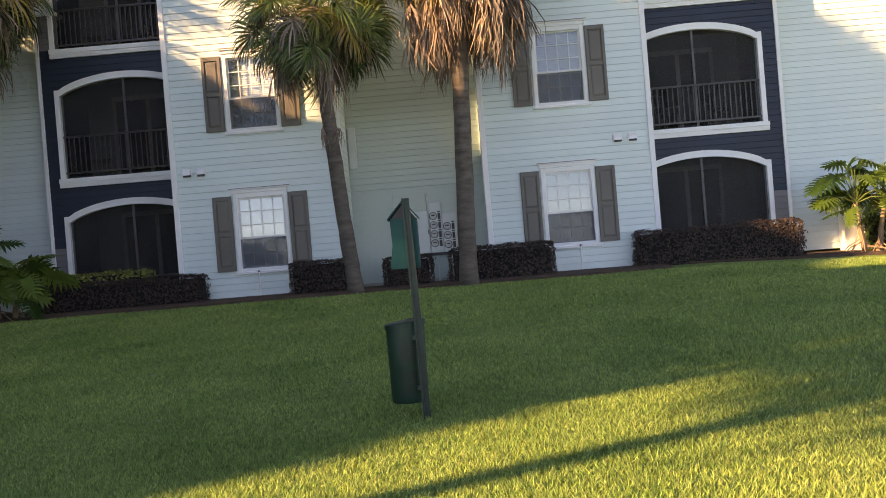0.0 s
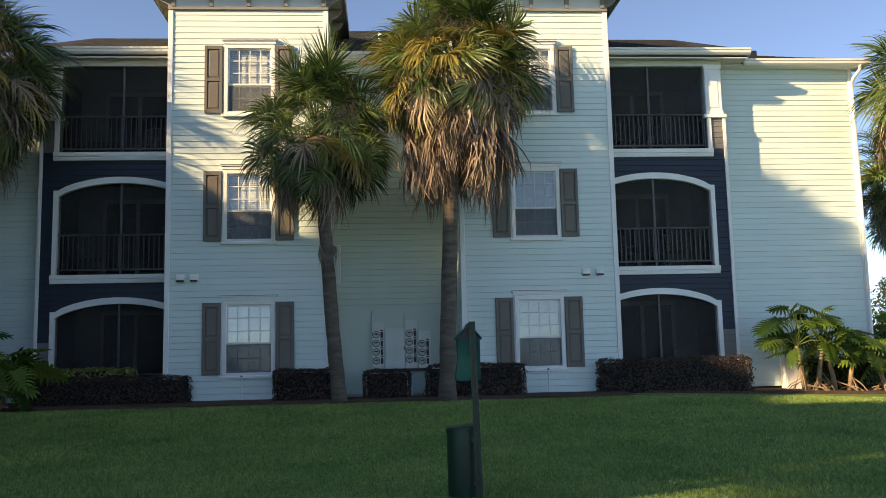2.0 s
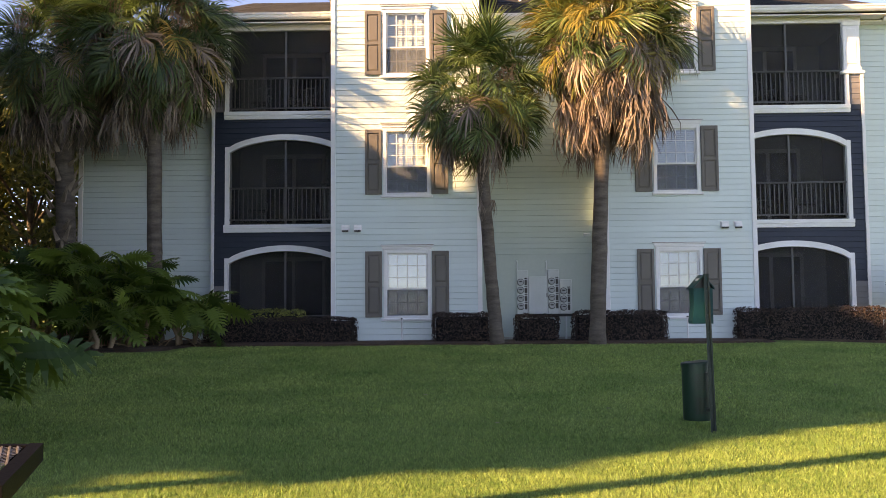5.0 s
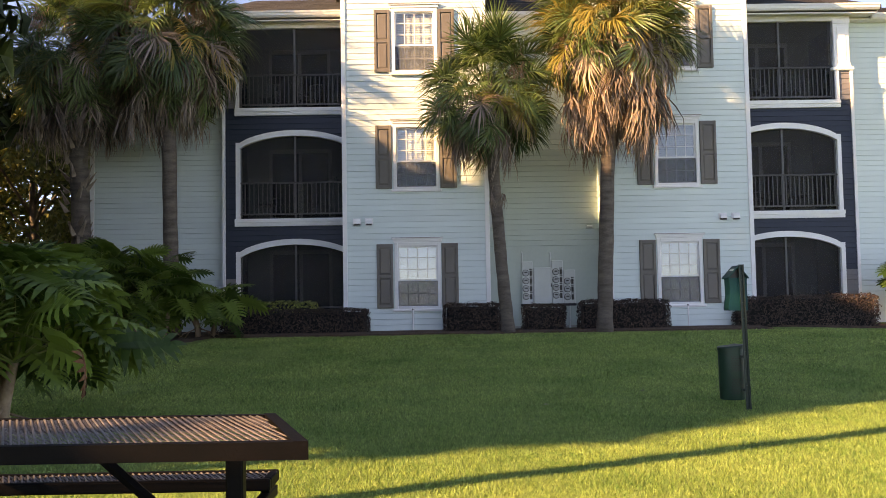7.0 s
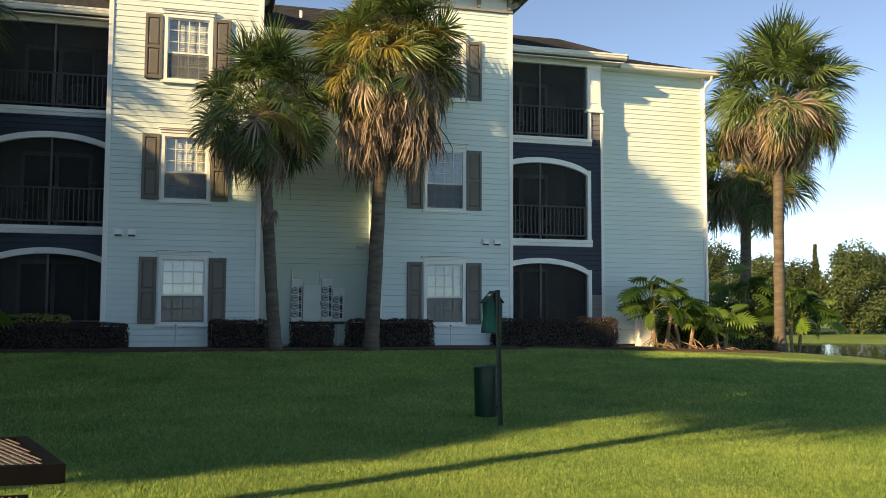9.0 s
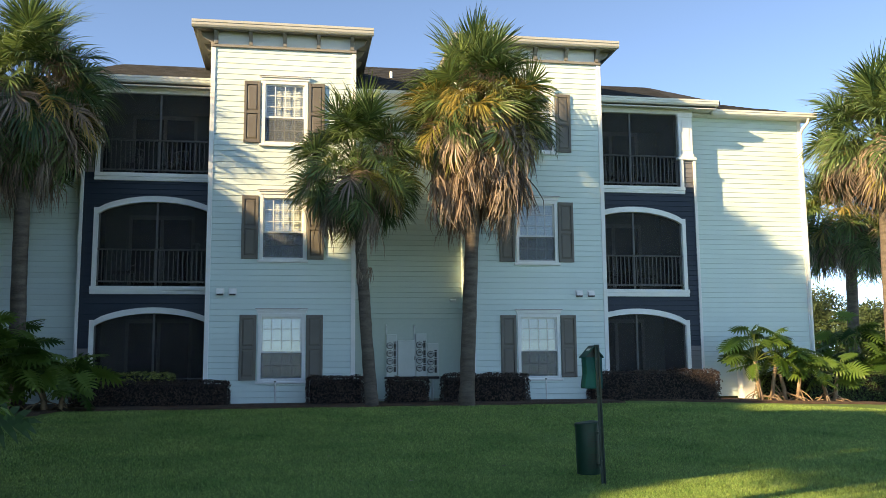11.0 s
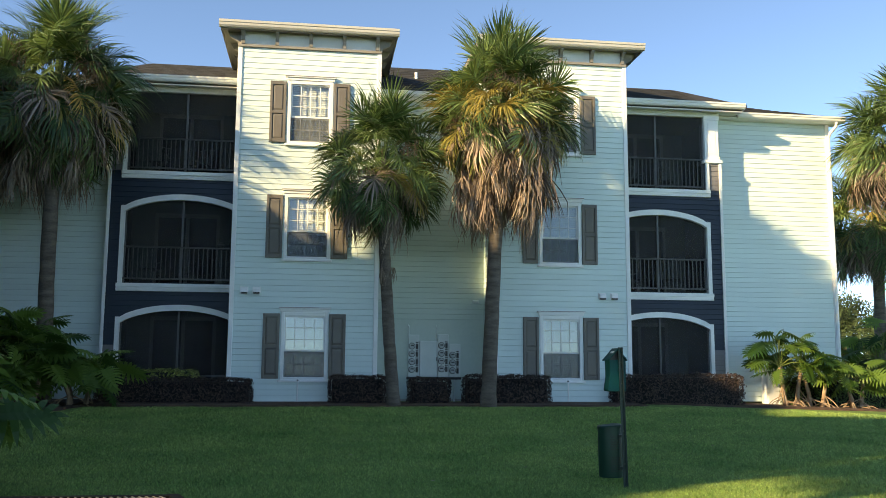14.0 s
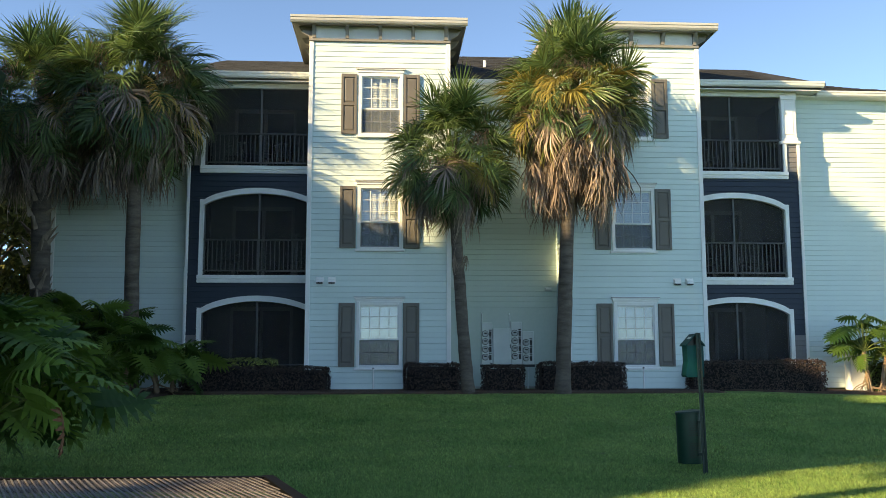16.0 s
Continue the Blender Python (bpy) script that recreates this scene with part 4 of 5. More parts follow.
def hedge(x0, x1, y0, y1, z0, z1, seed, label, mat=HEDGE, size=0.035, density=900, name="hedge"):
    rng = random.Random(seed)
    h = thing(name, ((x0 + x1) / 2, (y0 + y1) / 2, z0), label, "hedge", "clipped hedges by the wall")
    core = Shape()

    def skin(x, y, z):
        return 0.05 * noise.noise((x * 3 + seed, y * 3, z * 3)) + 0.025 * noise.noise((x * 11, y * 11 + seed, z * 11))
    b = 0.07
    # solid dark box behind the leaves, in place of the hedge's inner shade
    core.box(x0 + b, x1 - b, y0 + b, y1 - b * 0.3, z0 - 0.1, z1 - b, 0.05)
    part("dark_core", core, HEDGE_CORE, h)
    pts = []
    for (n, area) in ((Vector((0, -1, 0)), (x1 - x0) * (z1 - z0)), (Vector((0, 0, 1)), (x1 - x0) * (y1 - y0)), (Vector((1, 0, 0)), (y1 - y0) * (z1 - z0)), (Vector((-1, 0, 0)), (y1 - y0) * (z1 - z0))):
        for i in range(int(area * density)):
            x, y, z = rng.uniform(x0, x1), rng.uniform(y0, y1), rng.uniform(z0, z1)
            if n.y:
                y = y0
            elif n.z:
                z = z1
            else:
                x = x1 if n.x > 0 else x0
            d = skin(x, y, z) + rng.uniform(-0.05, 0.02)
            # rounded shoulders
            ex = min(x - x0, x1 - x)
            ez = z1 - z
            if ex < 0.1 and n.x == 0:
                d -= 0.05 * (1 - ex / 0.1)
            if ez < 0.1 and n.z == 0:
                d -= 0.06 * (1 - ez / 0.1)
            if rng.random() < 0.02:
                d += rng.uniform(0, 0.06)
            pts.append((Vector((x, y, z)) + n * d, n))
    part("foliage", leaf_cloud(rng, pts, size), mat, h)
    return h


hedge(-8.75, -5.20, 18.12, 18.72, 0.36, 0.98, 1, "low clipped hedge of dark purple leaves below the porch")
hedge(-3.38, -2.02, 17.95, 18.6, 0.36, 1.06, 2, "clipped dark hedge block by the wall")
hedge(-1.46, -0.47, 17.95, 18.6, 0.36, 1.00, 3, "small clipped dark hedge block below the meters")
hedge(-0.10, 2.02, 17.95, 18.6, 0.36, 1.08, 4, "clipped dark hedge block beside the palm trunk")
hedge(3.74, 7.15, 18.2, 18.74, 0.3, 1.12, 5, "long clipped hedge of dark reddish leaves below the porch")
hedge(9.3, 13.3, 20.0, 20.6, 0.12, 1.02, 6, "clipped green hedge along the end wall", mat=HEDGE_GREEN)
hedge(-8.9, -6.6, 18.9, 19.5, 0.5, 1.16, 7, "yellow variegated shrub behind the hedge", mat=VARIEGATED, size=0.05, density=420, name="variegated_shrub")


def split_leaf(rng, mat, length=0.55, lobes=7):
    """A broad leaf cut into fingers, along +x from a stalk's end, drooping to its tip."""
    s, along = Shape(), []

    def mid(t):
        return Vector((length * t, 0, -0.30 * length * t * t))
    for i in range(lobes * 2 + 1):
        f = i / (lobes * 2)
        sg = -1 if i % 2 else 1
        j = i // 2
        t0 = 0.02 + 0.86 * j / lobes
        if i == lobes * 2:
            t0, ang, ln = 0.86, 0, 0.32 * length
        else:
            ang = sg * radians(115 - 85 * j / lobes)
            ln = length * (0.62 - 0.30 * abs(j / lobes - 0.25)) * rng.uniform(0.85, 1.1)
        root = mid(t0)
        d = Vector((math.cos(ang), math.sin(ang), 0))
        sd = Vector((-math.sin(ang), math.cos(ang), 0))
        w = 0.066 * length
        vs = []
        for k in range(4):
            t = k / 3
            ww = w * (0.75, 1.0, 0.85, 0.12)[k]
            q = root + d * ln * t + Vector((0, 0, 0.10 * ln * math.sin(t * 2.5) - 0.32 * ln * t * t))
            vs += [q - sd * ww, q + sd * ww]
            along += [t * 0.6] * 2
        s.add(vs, [(0, 1, 3, 2), (2, 3, 5, 4), (4, 5, 7, 6)])
    # the uncut blade along the rib
    vs = []
    for k in range(6):
        t = k / 5
        ww = length * 0.235 * (0.6 + t if t < 0.4 else 1.25 * (1 - t) + 0.12)
        q = mid(t)
        vs += [q + Vector((0, -ww, 0.03 * length)), q, q + Vector((0, ww, 0.03 * length))]
        along += [0.1, 0.0, 0.1]
    s.add(vs, [f for k in range(5) for f in ((3 * k, 3 * k + 1, 3 * k + 4, 3 * k + 3), (3 * k + 1, 3 * k + 2, 3 * k + 5, 3 * k + 4))])
    return leaf_mesh("leaf", s, along, mat)


SPLIT = [split_leaf(_r, PHILO, 0.66, 8), split_leaf(_r, PHILO, 0.6, 7), split_leaf(_r, PHILO, 0.72, 9)]
WITHER = split_leaf(_r, PHILO_DEAD, 0.5, 6)


def philodendron(base, leaves, spread, height, seed, label, size=1.0, stems=3, roots=0, lean=(0, 0), withered=()):
    rng = random.Random(seed)
    base = Vector(base)
    p = thing("split_leaf_plant", base, label, "shrub", "split-leaf shrubs")
    tops = []
    for i in range(stems):
        az = 2 * math.pi * i / stems + rng.uniform(-0.5, 0.5)
        o = base + Vector((math.cos(az), math.sin(az), 0)) * spread * 0.18 * (stems > 1)
        top = o + Vector((math.cos(az) * spread * 0.18 + lean[0], math.sin(az) * spread * 0.18 + lean[1], height * rng.uniform(0.4, 0.6)))
        m = o.lerp(top, 0.5) + Vector((rng.uniform(-0.06, 0.06), rng.uniform(-0.06, 0.06), 0))
        part("stem", Shape().tube([o - Vector((0, 0, 0.1)), m, top], [0.062, 0.055, 0.045], 8), ROOT, p, "scarred brown stem", smooth=True)
        tops.append(top)
        for j in range(roots):
            az = rng.uniform(0, 2 * math.pi)
            e = o + Vector((math.cos(az), math.sin(az), 0)) * rng.uniform(0.25, 0.6)
            e.z = o.z - 0.02
            a = o.lerp(top, rng.uniform(0.1, 0.6))
            part("aerial_root", Shape().tube([a, a.lerp(e, 0.6) + Vector((0, 0, 0.05)), e], [0.014, 0.012, 0.01], 5), ROOT, p)
    for i in range(leaves):
        top = tops[i % stems]
        f = ((i // stems) + 0.5) / max(1, leaves // stems)
        az = i * 2.39996 + rng.uniform(-0.3, 0.3)
        el = radians(80 - 85 * f + rng.uniform(-8, 8))
        reach = spread * rng.uniform(0.45, 0.8)
        d = Vector((math.cos(az) * math.cos(el), math.sin(az) * math.cos(el), math.sin(el)))
        e = top + Vector((d.x * reach, d.y * reach, d.z * height * 0.5 * rng.uniform(0.7, 1.1)))
        m = top.lerp(e, 0.5) + Vector((0, 0, 0.10 * reach))
        part("leaf_stalk", Shape().tube([top, m, e], [0.014, 0.011, 0.009], 5, False), STALK, p)
        z = size * rng.uniform(0.8, 1.15)
        piece("leaf", rng.choice(SPLIT), p, e, (rng.uniform(-1.0, 1.0), radians(rng.uniform(-5, 45)) - el * 0.35, az), (z, z, z))
    for at, az, z in withered:
        piece("leaf", WITHER, p, at, (0.3, radians(75), az), (z, z * 0.45, z))
    return p


# by the sunny corner
philodendron((8.95, 19.2, ground_z(8.95, 19.2)), 34, 0.85, 1.9, 3, "sunlit split-leaf philodendron on a thicket of bare roots", 0.76, 2, 8)
philodendron((9.8, 19.4, ground_z(9.8, 19.4)), 30, 0.8, 1.75, 4, "sunlit split-leaf philodendron with drooping leaves", 0.74, 2, 8)
philodendron((10.85, 19.2, ground_z(10.85, 19.2)), 16, 0.75, 1.25, 5, "low split-leaf philodendron with pale roots", 0.72, 2, 6)
philodendron((14.6, 21.0, ground_z(14.6, 21.0)), 44, 1.35, 2.0, 6, "sunlit split-leaf philodendron behind the palm trunk", 0.85, 3, 0)
philodendron((13.4, 22.0, ground_z(13.4, 22.0)), 36, 1.2, 2.4, 8, "tall split-leaf philodendron behind the hedge", 0.9, 3, 0)
# along the shaded wing
for i, (x, y, n, sp, h) in enumerate(((-11.0, 17.2, 54, 1.15, 2.1), (-9.9, 16.9, 46, 1.05, 1.5), (-8.9, 17.3, 40, 0.95, 1.2), (-12.2, 17.0, 50, 1.15, 2.0), (-13.2, 16.0, 44, 1.1, 1.9), (-10.5, 18.2, 44, 1.1, 1.9), (-11.9, 18.4, 40, 1.1, 2.0), (-10.4, 16.2, 36, 0.95, 1.1))):
    philodendron((x, y, ground_z(x, y)), n, sp, h, 20 + i, "dark split-leaf philodendron in the shade of the palms", 0.85, 3, 2)
# the large one by the table
philodendron((-7.75, 5.0, -0.02), 120, 1.2, 1.72, 31, "large split-leaf philodendron near the table", 0.84, 4, 3, withered=(((-6.42, 3.95, 0.80), 0.4, 0.62),))
philodendron((-9.1, 4.2, -0.02), 100, 1.25, 1.9, 32, "large split-leaf philodendron in the shade", 0.88, 4, 2)


def bed(name, x0, x1, y0, y1, seed):
    s, n = Shape(), 40
    rng = random.Random(seed)
    ring = []
    cx, cy = (x0 + x1) / 2, (y0 + y1) / 2
    for i in range(n):
        t = 2 * math.pi * i / n
        ex = abs(math.cos(t)) ** 0.4 * (1 if math.cos(t) > 0 else -1)
        ey = abs(math.sin(t)) ** 0.4 * (1 if math.sin(t) > 0 else -1)
        k = rng.uniform(0.97, 1.03)
        ring.append((cx + (x1 - x0) / 2 * ex * k, cy + (y1 - y0) / 2 * ey * k))
    vs = [(x, y, ground_z(x, y) - 0.02) for x, y in ring] + [(cx + (x - cx) * 0.97, cy + (y - cy) * 0.9, ground_z(x, y) + 0.05) for x, y in ring]
    s.add(vs, [(i, (i + 1) % n, n + (i + 1) % n, n + i) for i in range(n)] + [tuple(range(n, 2 * n))])
    solid(name, s, MULCH, (cx, cy, 0.3), "brown bark mulch bed along the building", "mulch bed", kind="structure")


bed("mulch_bed", -9.2, 4.4, 16.75, 18.9, 1)
bed("mulch_bed", 4.3, 12.4, 17.9, 20.7, 2)
bed("mulch_bed", -14.5, -8.6, 15.4, 20.7, 3)

# ---------------------------------------------------------------- trees of the distance and behind the lawn


def tree(base, height, crown, seed, label, leaf=0.22, count=5000, mat=LEAF, low=0.3, narrow=1.0, name="tree"):
    """A tapered trunk with limbs, and a crown of many leaves in uneven clumps."""
    rng = random.Random(seed)
    base = Vector(base)
    t = thing(name, base, label, "tree")
    s = Shape()
    top = base + Vector((rng.uniform(-0.3, 0.3), rng.uniform(-0.3, 0.3), height * 0.8))
    r = height * 0.022
    s.tube([base - Vector((0, 0, 0.3)), base.lerp(top, 0.3) + Vector((rng.uniform(-0.2, 0.2), 0, 0)), base.lerp(top, 0.65), top], [r * 1.3, r, r * 0.6, r * 0.15], 9)
    clumps = []
    tiers = 16 if narrow == 1.0 else 30
    for i in range(tiers):
        f = low + (0.97 - low) * (i + 0.5) / tiers
        az = i * 2.39996 + rng.uniform(-0.4, 0.4)
        prof = math.sin(math.pi * min(1, max(0.05, (f - low * 0.7) / (1.04 - low * 0.7))) ** 0.8)
        c = base + Vector((math.cos(az), math.sin(az), 0)) * crown * prof * rng.uniform(0.5, 0.85) * narrow + Vector((0, 0, height * f))
        a = base.lerp(top, min(0.95, f * 0.75))
        s.tube([a, a.lerp(c, 0.5) + Vector((0, 0, 0.1)), c], [r * 0.4, r * 0.25, r * 0.08], 5)
        if narrow < 1.0:
            w = crown * narrow * max(0.12, 1.02 - f)
            c = base + Vector((math.cos(az) * w * 0.22, math.sin(az) * w * 0.22, height * f))
            clumps.append((c, w * rng.uniform(0.6, 0.85)))
        else:
            clumps.append((c, crown * rng.uniform(0.34, 0.5)))
    if narrow == 1.0:
        clumps.append((top, crown * 0.35))
    part("trunk", s, BARK, t, "branching trunk", smooth=True)
    pts = []
    for i in range(count):
        c, rad = clumps[i % len(clumps)]
        d = Vector((rng.gauss(0, 1), rng.gauss(0, 1), rng.gauss(0, 0.8))).normalized()
        pts.append((c + d * rad * rng.uniform(0.35, 1.0) ** 0.6 * rng.uniform(0.75, 1.12), d))
    part("crown", leaf_cloud(rng, pts, leaf, 0.7), mat, t, "leafy crown")
    return t


# the row whose shade lies on the lawn and the lower walls
for i in range(11):
    y = -4.0 + 2.38 * i + (0.45 if i == 0 else 0.0)
    tree((-25.0 + 0.8 * math.sin(i * 2.1), y, 0.0), (16.6 if i == 0 else 15.1 if i < 3 else 11.8 if i == 6 else 12.5 if i > 6 else 14.4 if i == 3 else 15.4 if i == 4 else 14.0) + 0.3 * math.sin(i * 1.7), 2.8 if i == 0 else 2.5, 100 + i, "broad shade tree at the edge of the lawn", 0.42, 7500 if i == 0 else 2700 if 3 <= i <= 5 else 3600, LEAF, 0.04)
# unseen trees, added to dim the left wing, the near shrubs and the table
for i, (x, y, h, c) in enumerate(((-17.8, 13.6, 10.0, 3.6), (-19.5, 8.6, 10.5, 3.6), (-13.4, 5.0, 7.9, 3.4), (-13.8, 9.0, 9.3, 3.6), (-15.6, 12.0, 9.5, 3.2), (-17.4, 17.6, 9.5, 3.0), (-14.5, 12.9, 8.9, 2.3), (-16.9, -5.5, 5.7, 1.5))):
    tree((x, y, 0.0), h, c, 115 + i, "leafy tree added out of view for shade", 0.36, 11000, LEAF, 0.2)
# unseen slim tree, added to keep sun off the recess's side wall
tree((-25.0, 6.5, 0.0), 18.6, 1.15, 98, "tall slim tree added to shade the recess", 0.34, 6500, LEAF, 0.3)
tree((-25.0, -4.75, 0.0), 15.2, 1.85, 99, "smaller tree at the end of the shade row", 0.36, 6000, LEAF, 0.04)
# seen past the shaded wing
tree((-17.2, 27.0, 0.2), 8.5, 4.2, 120, "low-branched oak with sunlit yellowish leaves", 0.16, 16000, LEAF_SUNLIT, 0.1)
tree((-21.5, 30.0, 0.2), 9.0, 4.5, 121, "broad oak behind the palms", 0.2, 6000, LEAF, 0.15)
tree((-16.8, 37.0, 0.2), 8.0, 4.0, 122, "oak beyond the building", 0.2, 4000, LEAF, 0.15)
# beyond the pond
for i, (u, v, h, c, nm, nr) in enumerate(((84, -8.5, 11.5, 6.0, "tree", 1.0), (80, 1.5, 9.0, 5.0, "tree", 1.0), (86, 9.0, 10.0, 5.5, "tree", 1.0), (90, -16, 10.0, 6, "tree", 1),
                                          (100, 7.0, 15.5, 3.0, "cypress", 0.68), (100, 9.4, 15.5, 3.0, "cypress", 0.68), (100, 14.5, 12.0, 3.4, "cypress", 0.6),
                                          (78, 15.5, 8.5, 5.0, "tree", 1.0), (92, 20, 10, 5, "tree", 1.0), (95, -24, 10, 6, "tree", 1.0), (92, -32, 11, 6, "tree", 1.0), (104, 2, 11, 6, "tree", 1.0), (104, -12, 12, 7, "tree", 1.0), (47, 14.0, 5.0, 2.6, "tree", 1.0), (86, -2.5, 11, 6, "tree", 1.0), (88, 4.5, 10.5, 5.5, "tree", 1.0), (96, 12, 11, 6, "tree", 1.0), (96, 24, 10, 6, "tree", 1.0), (100, -18, 11.5, 7, "tree", 1.0))):
    x = -3.6 + u * 0.56 + v * 0.83
    y = -3.4 + u * 0.83 - v * 0.56
    h, c = h * (0.6 if nm == "cypress" else 0.58 + 0.16 * ((i * 7) % 5) / 4), c * (0.72 if nm == "cypress" else 0.62)
    tree((x, y, ground_z(x, y)), h, c, 140 + i, "narrow pointed conifer beyond the pond" if nm == "cypress" else "rounded green tree beyond the pond", 0.15, 15000, LEAF_FAR, 0.12, nr, nm)

# ---------------------------------------------------------------- waste station on the lawn


def waste_station():
    px, py, z0 = -0.278, 6.19, -0.02
    e = thing("pet_waste_station", (px, py, z0), "green pet waste station with bag box and bin on post", "waste station")

    def lean(z):
        return px - 0.022 * (z - z0)
    s = Shape()
    for a, b, y0, y1 in ((-0.021, -0.014, 0, 0.024), (0.014, 0.021, 0, 0.024), (-0.014, 0.014, 0.02, 0.026)):
        vs = [(lean(z) + x, py + y, z) for z in (z0 - 0.2, 1.525) for x, y in ((a, y0), (b, y0), (b, y1), (a, y1))]
        s.add(vs, [(0, 1, 5, 4), (1, 2, 6, 5), (2, 3, 7, 6), (3, 0, 4, 7), (4, 5, 6, 7), (3, 2, 1, 0)])
    for sg in (-1, 1):
        x0, x1 = (0.021, 0.027) if sg > 0 else (-0.027, -0.021)
        vs = [(lean(z) + x, py + y, z) for z in (z0 - 0.2, 1.525) for x, y in ((x0, -0.004), (x1, -0.004), (x1, 0.003), (x0, 0.003))]
        s.add(vs, [(0, 1, 5, 4), (1, 2, 6, 5), (2, 3, 7, 6), (3, 0, 4, 7), (4, 5, 6, 7), (3, 2, 1, 0)])
    post = part("post", s, POST_GREEN, e, "grey-green steel channel post")
    for z in (1.36, 1.12, 0.95, 0.6, 0.24):
        part("bolt", Shape().tube([(lean(z), py + 0.026, z), (lean(z), py - 0.004, z)], 0.006, 6), POST_GREEN, post)
    # bag box with a pitched lid
    cx, y0, y1 = -0.345, py + 0.03, py + 0.20
    out = [(cx - 0.088, 1.385), (cx - 0.082, 1.20), (cx - 0.105, 1.06), (cx - 0.10, 1.035), (cx + 0.10, 1.035), (cx + 0.10, 1.385)]
    body = Shape().prism(out, 1, y0, y1)
    box = part("bag_box", body, BOX_GREEN, e, "teal green steel bag box")
    ax, az = cx + 0.012, 1.505
    for ex, nm in ((cx - 0.105, "lid_slope"), (cx + 0.115, "lid_slope")):
        part(nm, Shape().prism([(ex, 1.375), (ax, az), (ax, az + 0.012), (ex, 1.388)], 1, y0 - 0.02, y1 + 0.03), BOX_GREEN, box)
    part("gable", Shape().prism([(cx - 0.085, 1.382), (cx + 0.095, 1.382), (ax, az - 0.01)], 1, y0 + 0.02, y1), BLACK, box, "dark open gable")
    part("sticker", Shape().add([(cx - 0.055, y0 + 0.02, 1.437), (cx - 0.02, y0 + 0.02, 1.480), (cx - 0.02, y1 - 0.03, 1.480), (cx - 0.055, y1 - 0.03, 1.437),
                                 (cx - 0.056, y0 + 0.02, 1.440), (cx - 0.021, y0 + 0.02, 1.483), (cx - 0.021, y1 - 0.03, 1.483), (cx - 0.056, y1 - 0.03, 1.440)],
                                [(0, 1, 2, 3), (4, 7, 6, 5), (0, 4, 5, 1), (1, 5, 6, 2), (2, 6, 7, 3), (3, 7, 4, 0)]), LABEL, box)
    # bin
    bx, by, r, b0, b1 = -0.395, py + 0.165, 0.139, 0.085, 0.64
    prof = [(r * 0.92, b0), (r * 0.95, b0 + 0.01), (r, b1 - 0.03), (r, b1), (r * 0.9, b1)]
    n = 36
    s = Shape()
    for q, z in prof:
        s.v += [(bx + q * math.cos(2 * math.pi * i / n), by + q * math.sin(2 * math.pi * i / n), z) for i in range(n)]
    k = len(prof)
    s.f = [(j * n + i, j * n + (i + 1) % n, (j + 1) * n + (i + 1) % n, (j + 1) * n + i) for j in range(k - 1) for i in range(n)] + [tuple(range(n))[::-1], tuple(range((k - 1) * n, k * n))]
    bin_ob = part("bin", s, CAN_GREEN, e, "dark green perforated steel bin", smooth=True)
    s = Shape()
    m = 36
    rings = [(r * 1.05, b1 - 0.02), (r * 1.06, b1 + 0.008), (r * 1.0, b1 + 0.018), (r * 0.3, b1 + 0.026)]
    for q, z in rings:
        s.v += [(bx + q * math.cos(2 * math.pi * i / m), by + q * math.sin(2 * math.pi * i / m), z + 0.012 * math.cos(2 * math.pi * i / m)) for i in range(m)]
    s.f = [(j * m + i, j * m + (i + 1) % m, (j + 1) * m + (i + 1) % m, (j + 1) * m + i) for j in range(3) for i in range(m)] + [tuple(range(3 * m, 4 * m))]
    lid = part("lid", s, CAN_GREEN, bin_ob, "dark green lid")
    part("sticker", Shape().box(bx + 0.02, bx + 0.07, by - 0.03, by + 0.02, b1 + 0.028, b1 + 0.031), LABEL, bin_ob)
    holes = Shape()
    for zc in (0.47, 0.235):
        for i in range(9):
            for j in range(9):
                zz = zc + (i - 4) * 0.0185
                an = -math.pi * 0.45 + (j - 4 + 0.5 * (i % 2)) * 0.115
                rr = r * (0.95 + 0.05 * (zz - b0) / (b1 - b0)) + 0.0012
                c = Vector((bx + rr * math.cos(an), by + rr * math.sin(an), zz))
                u, w = Vector((-math.sin(an), math.cos(an), 0)), Vector((0, 0, 1))
                holes.add([c + 0.0062 * (math.cos(t) * u + math.sin(t) * w) for t in (math.pi * q / 3 for q in range(6))], [(0, 1, 2, 3, 4, 5)])
    tagged(part("perforated_patch", holes, BLACK, bin_ob, "rows of punched holes"), kind="stuff")
    part("clamp", Shape().box(lean(0.55) - 0.05, lean(0.55) + 0.02, py + 0.024, py + 0.05, 0.53, 0.56).box(lean(0.2) - 0.05, lean(0.2) + 0.02, py + 0.024, py + 0.05, 0.18, 0.21), POST_GREEN, bin_ob)


waste_station()

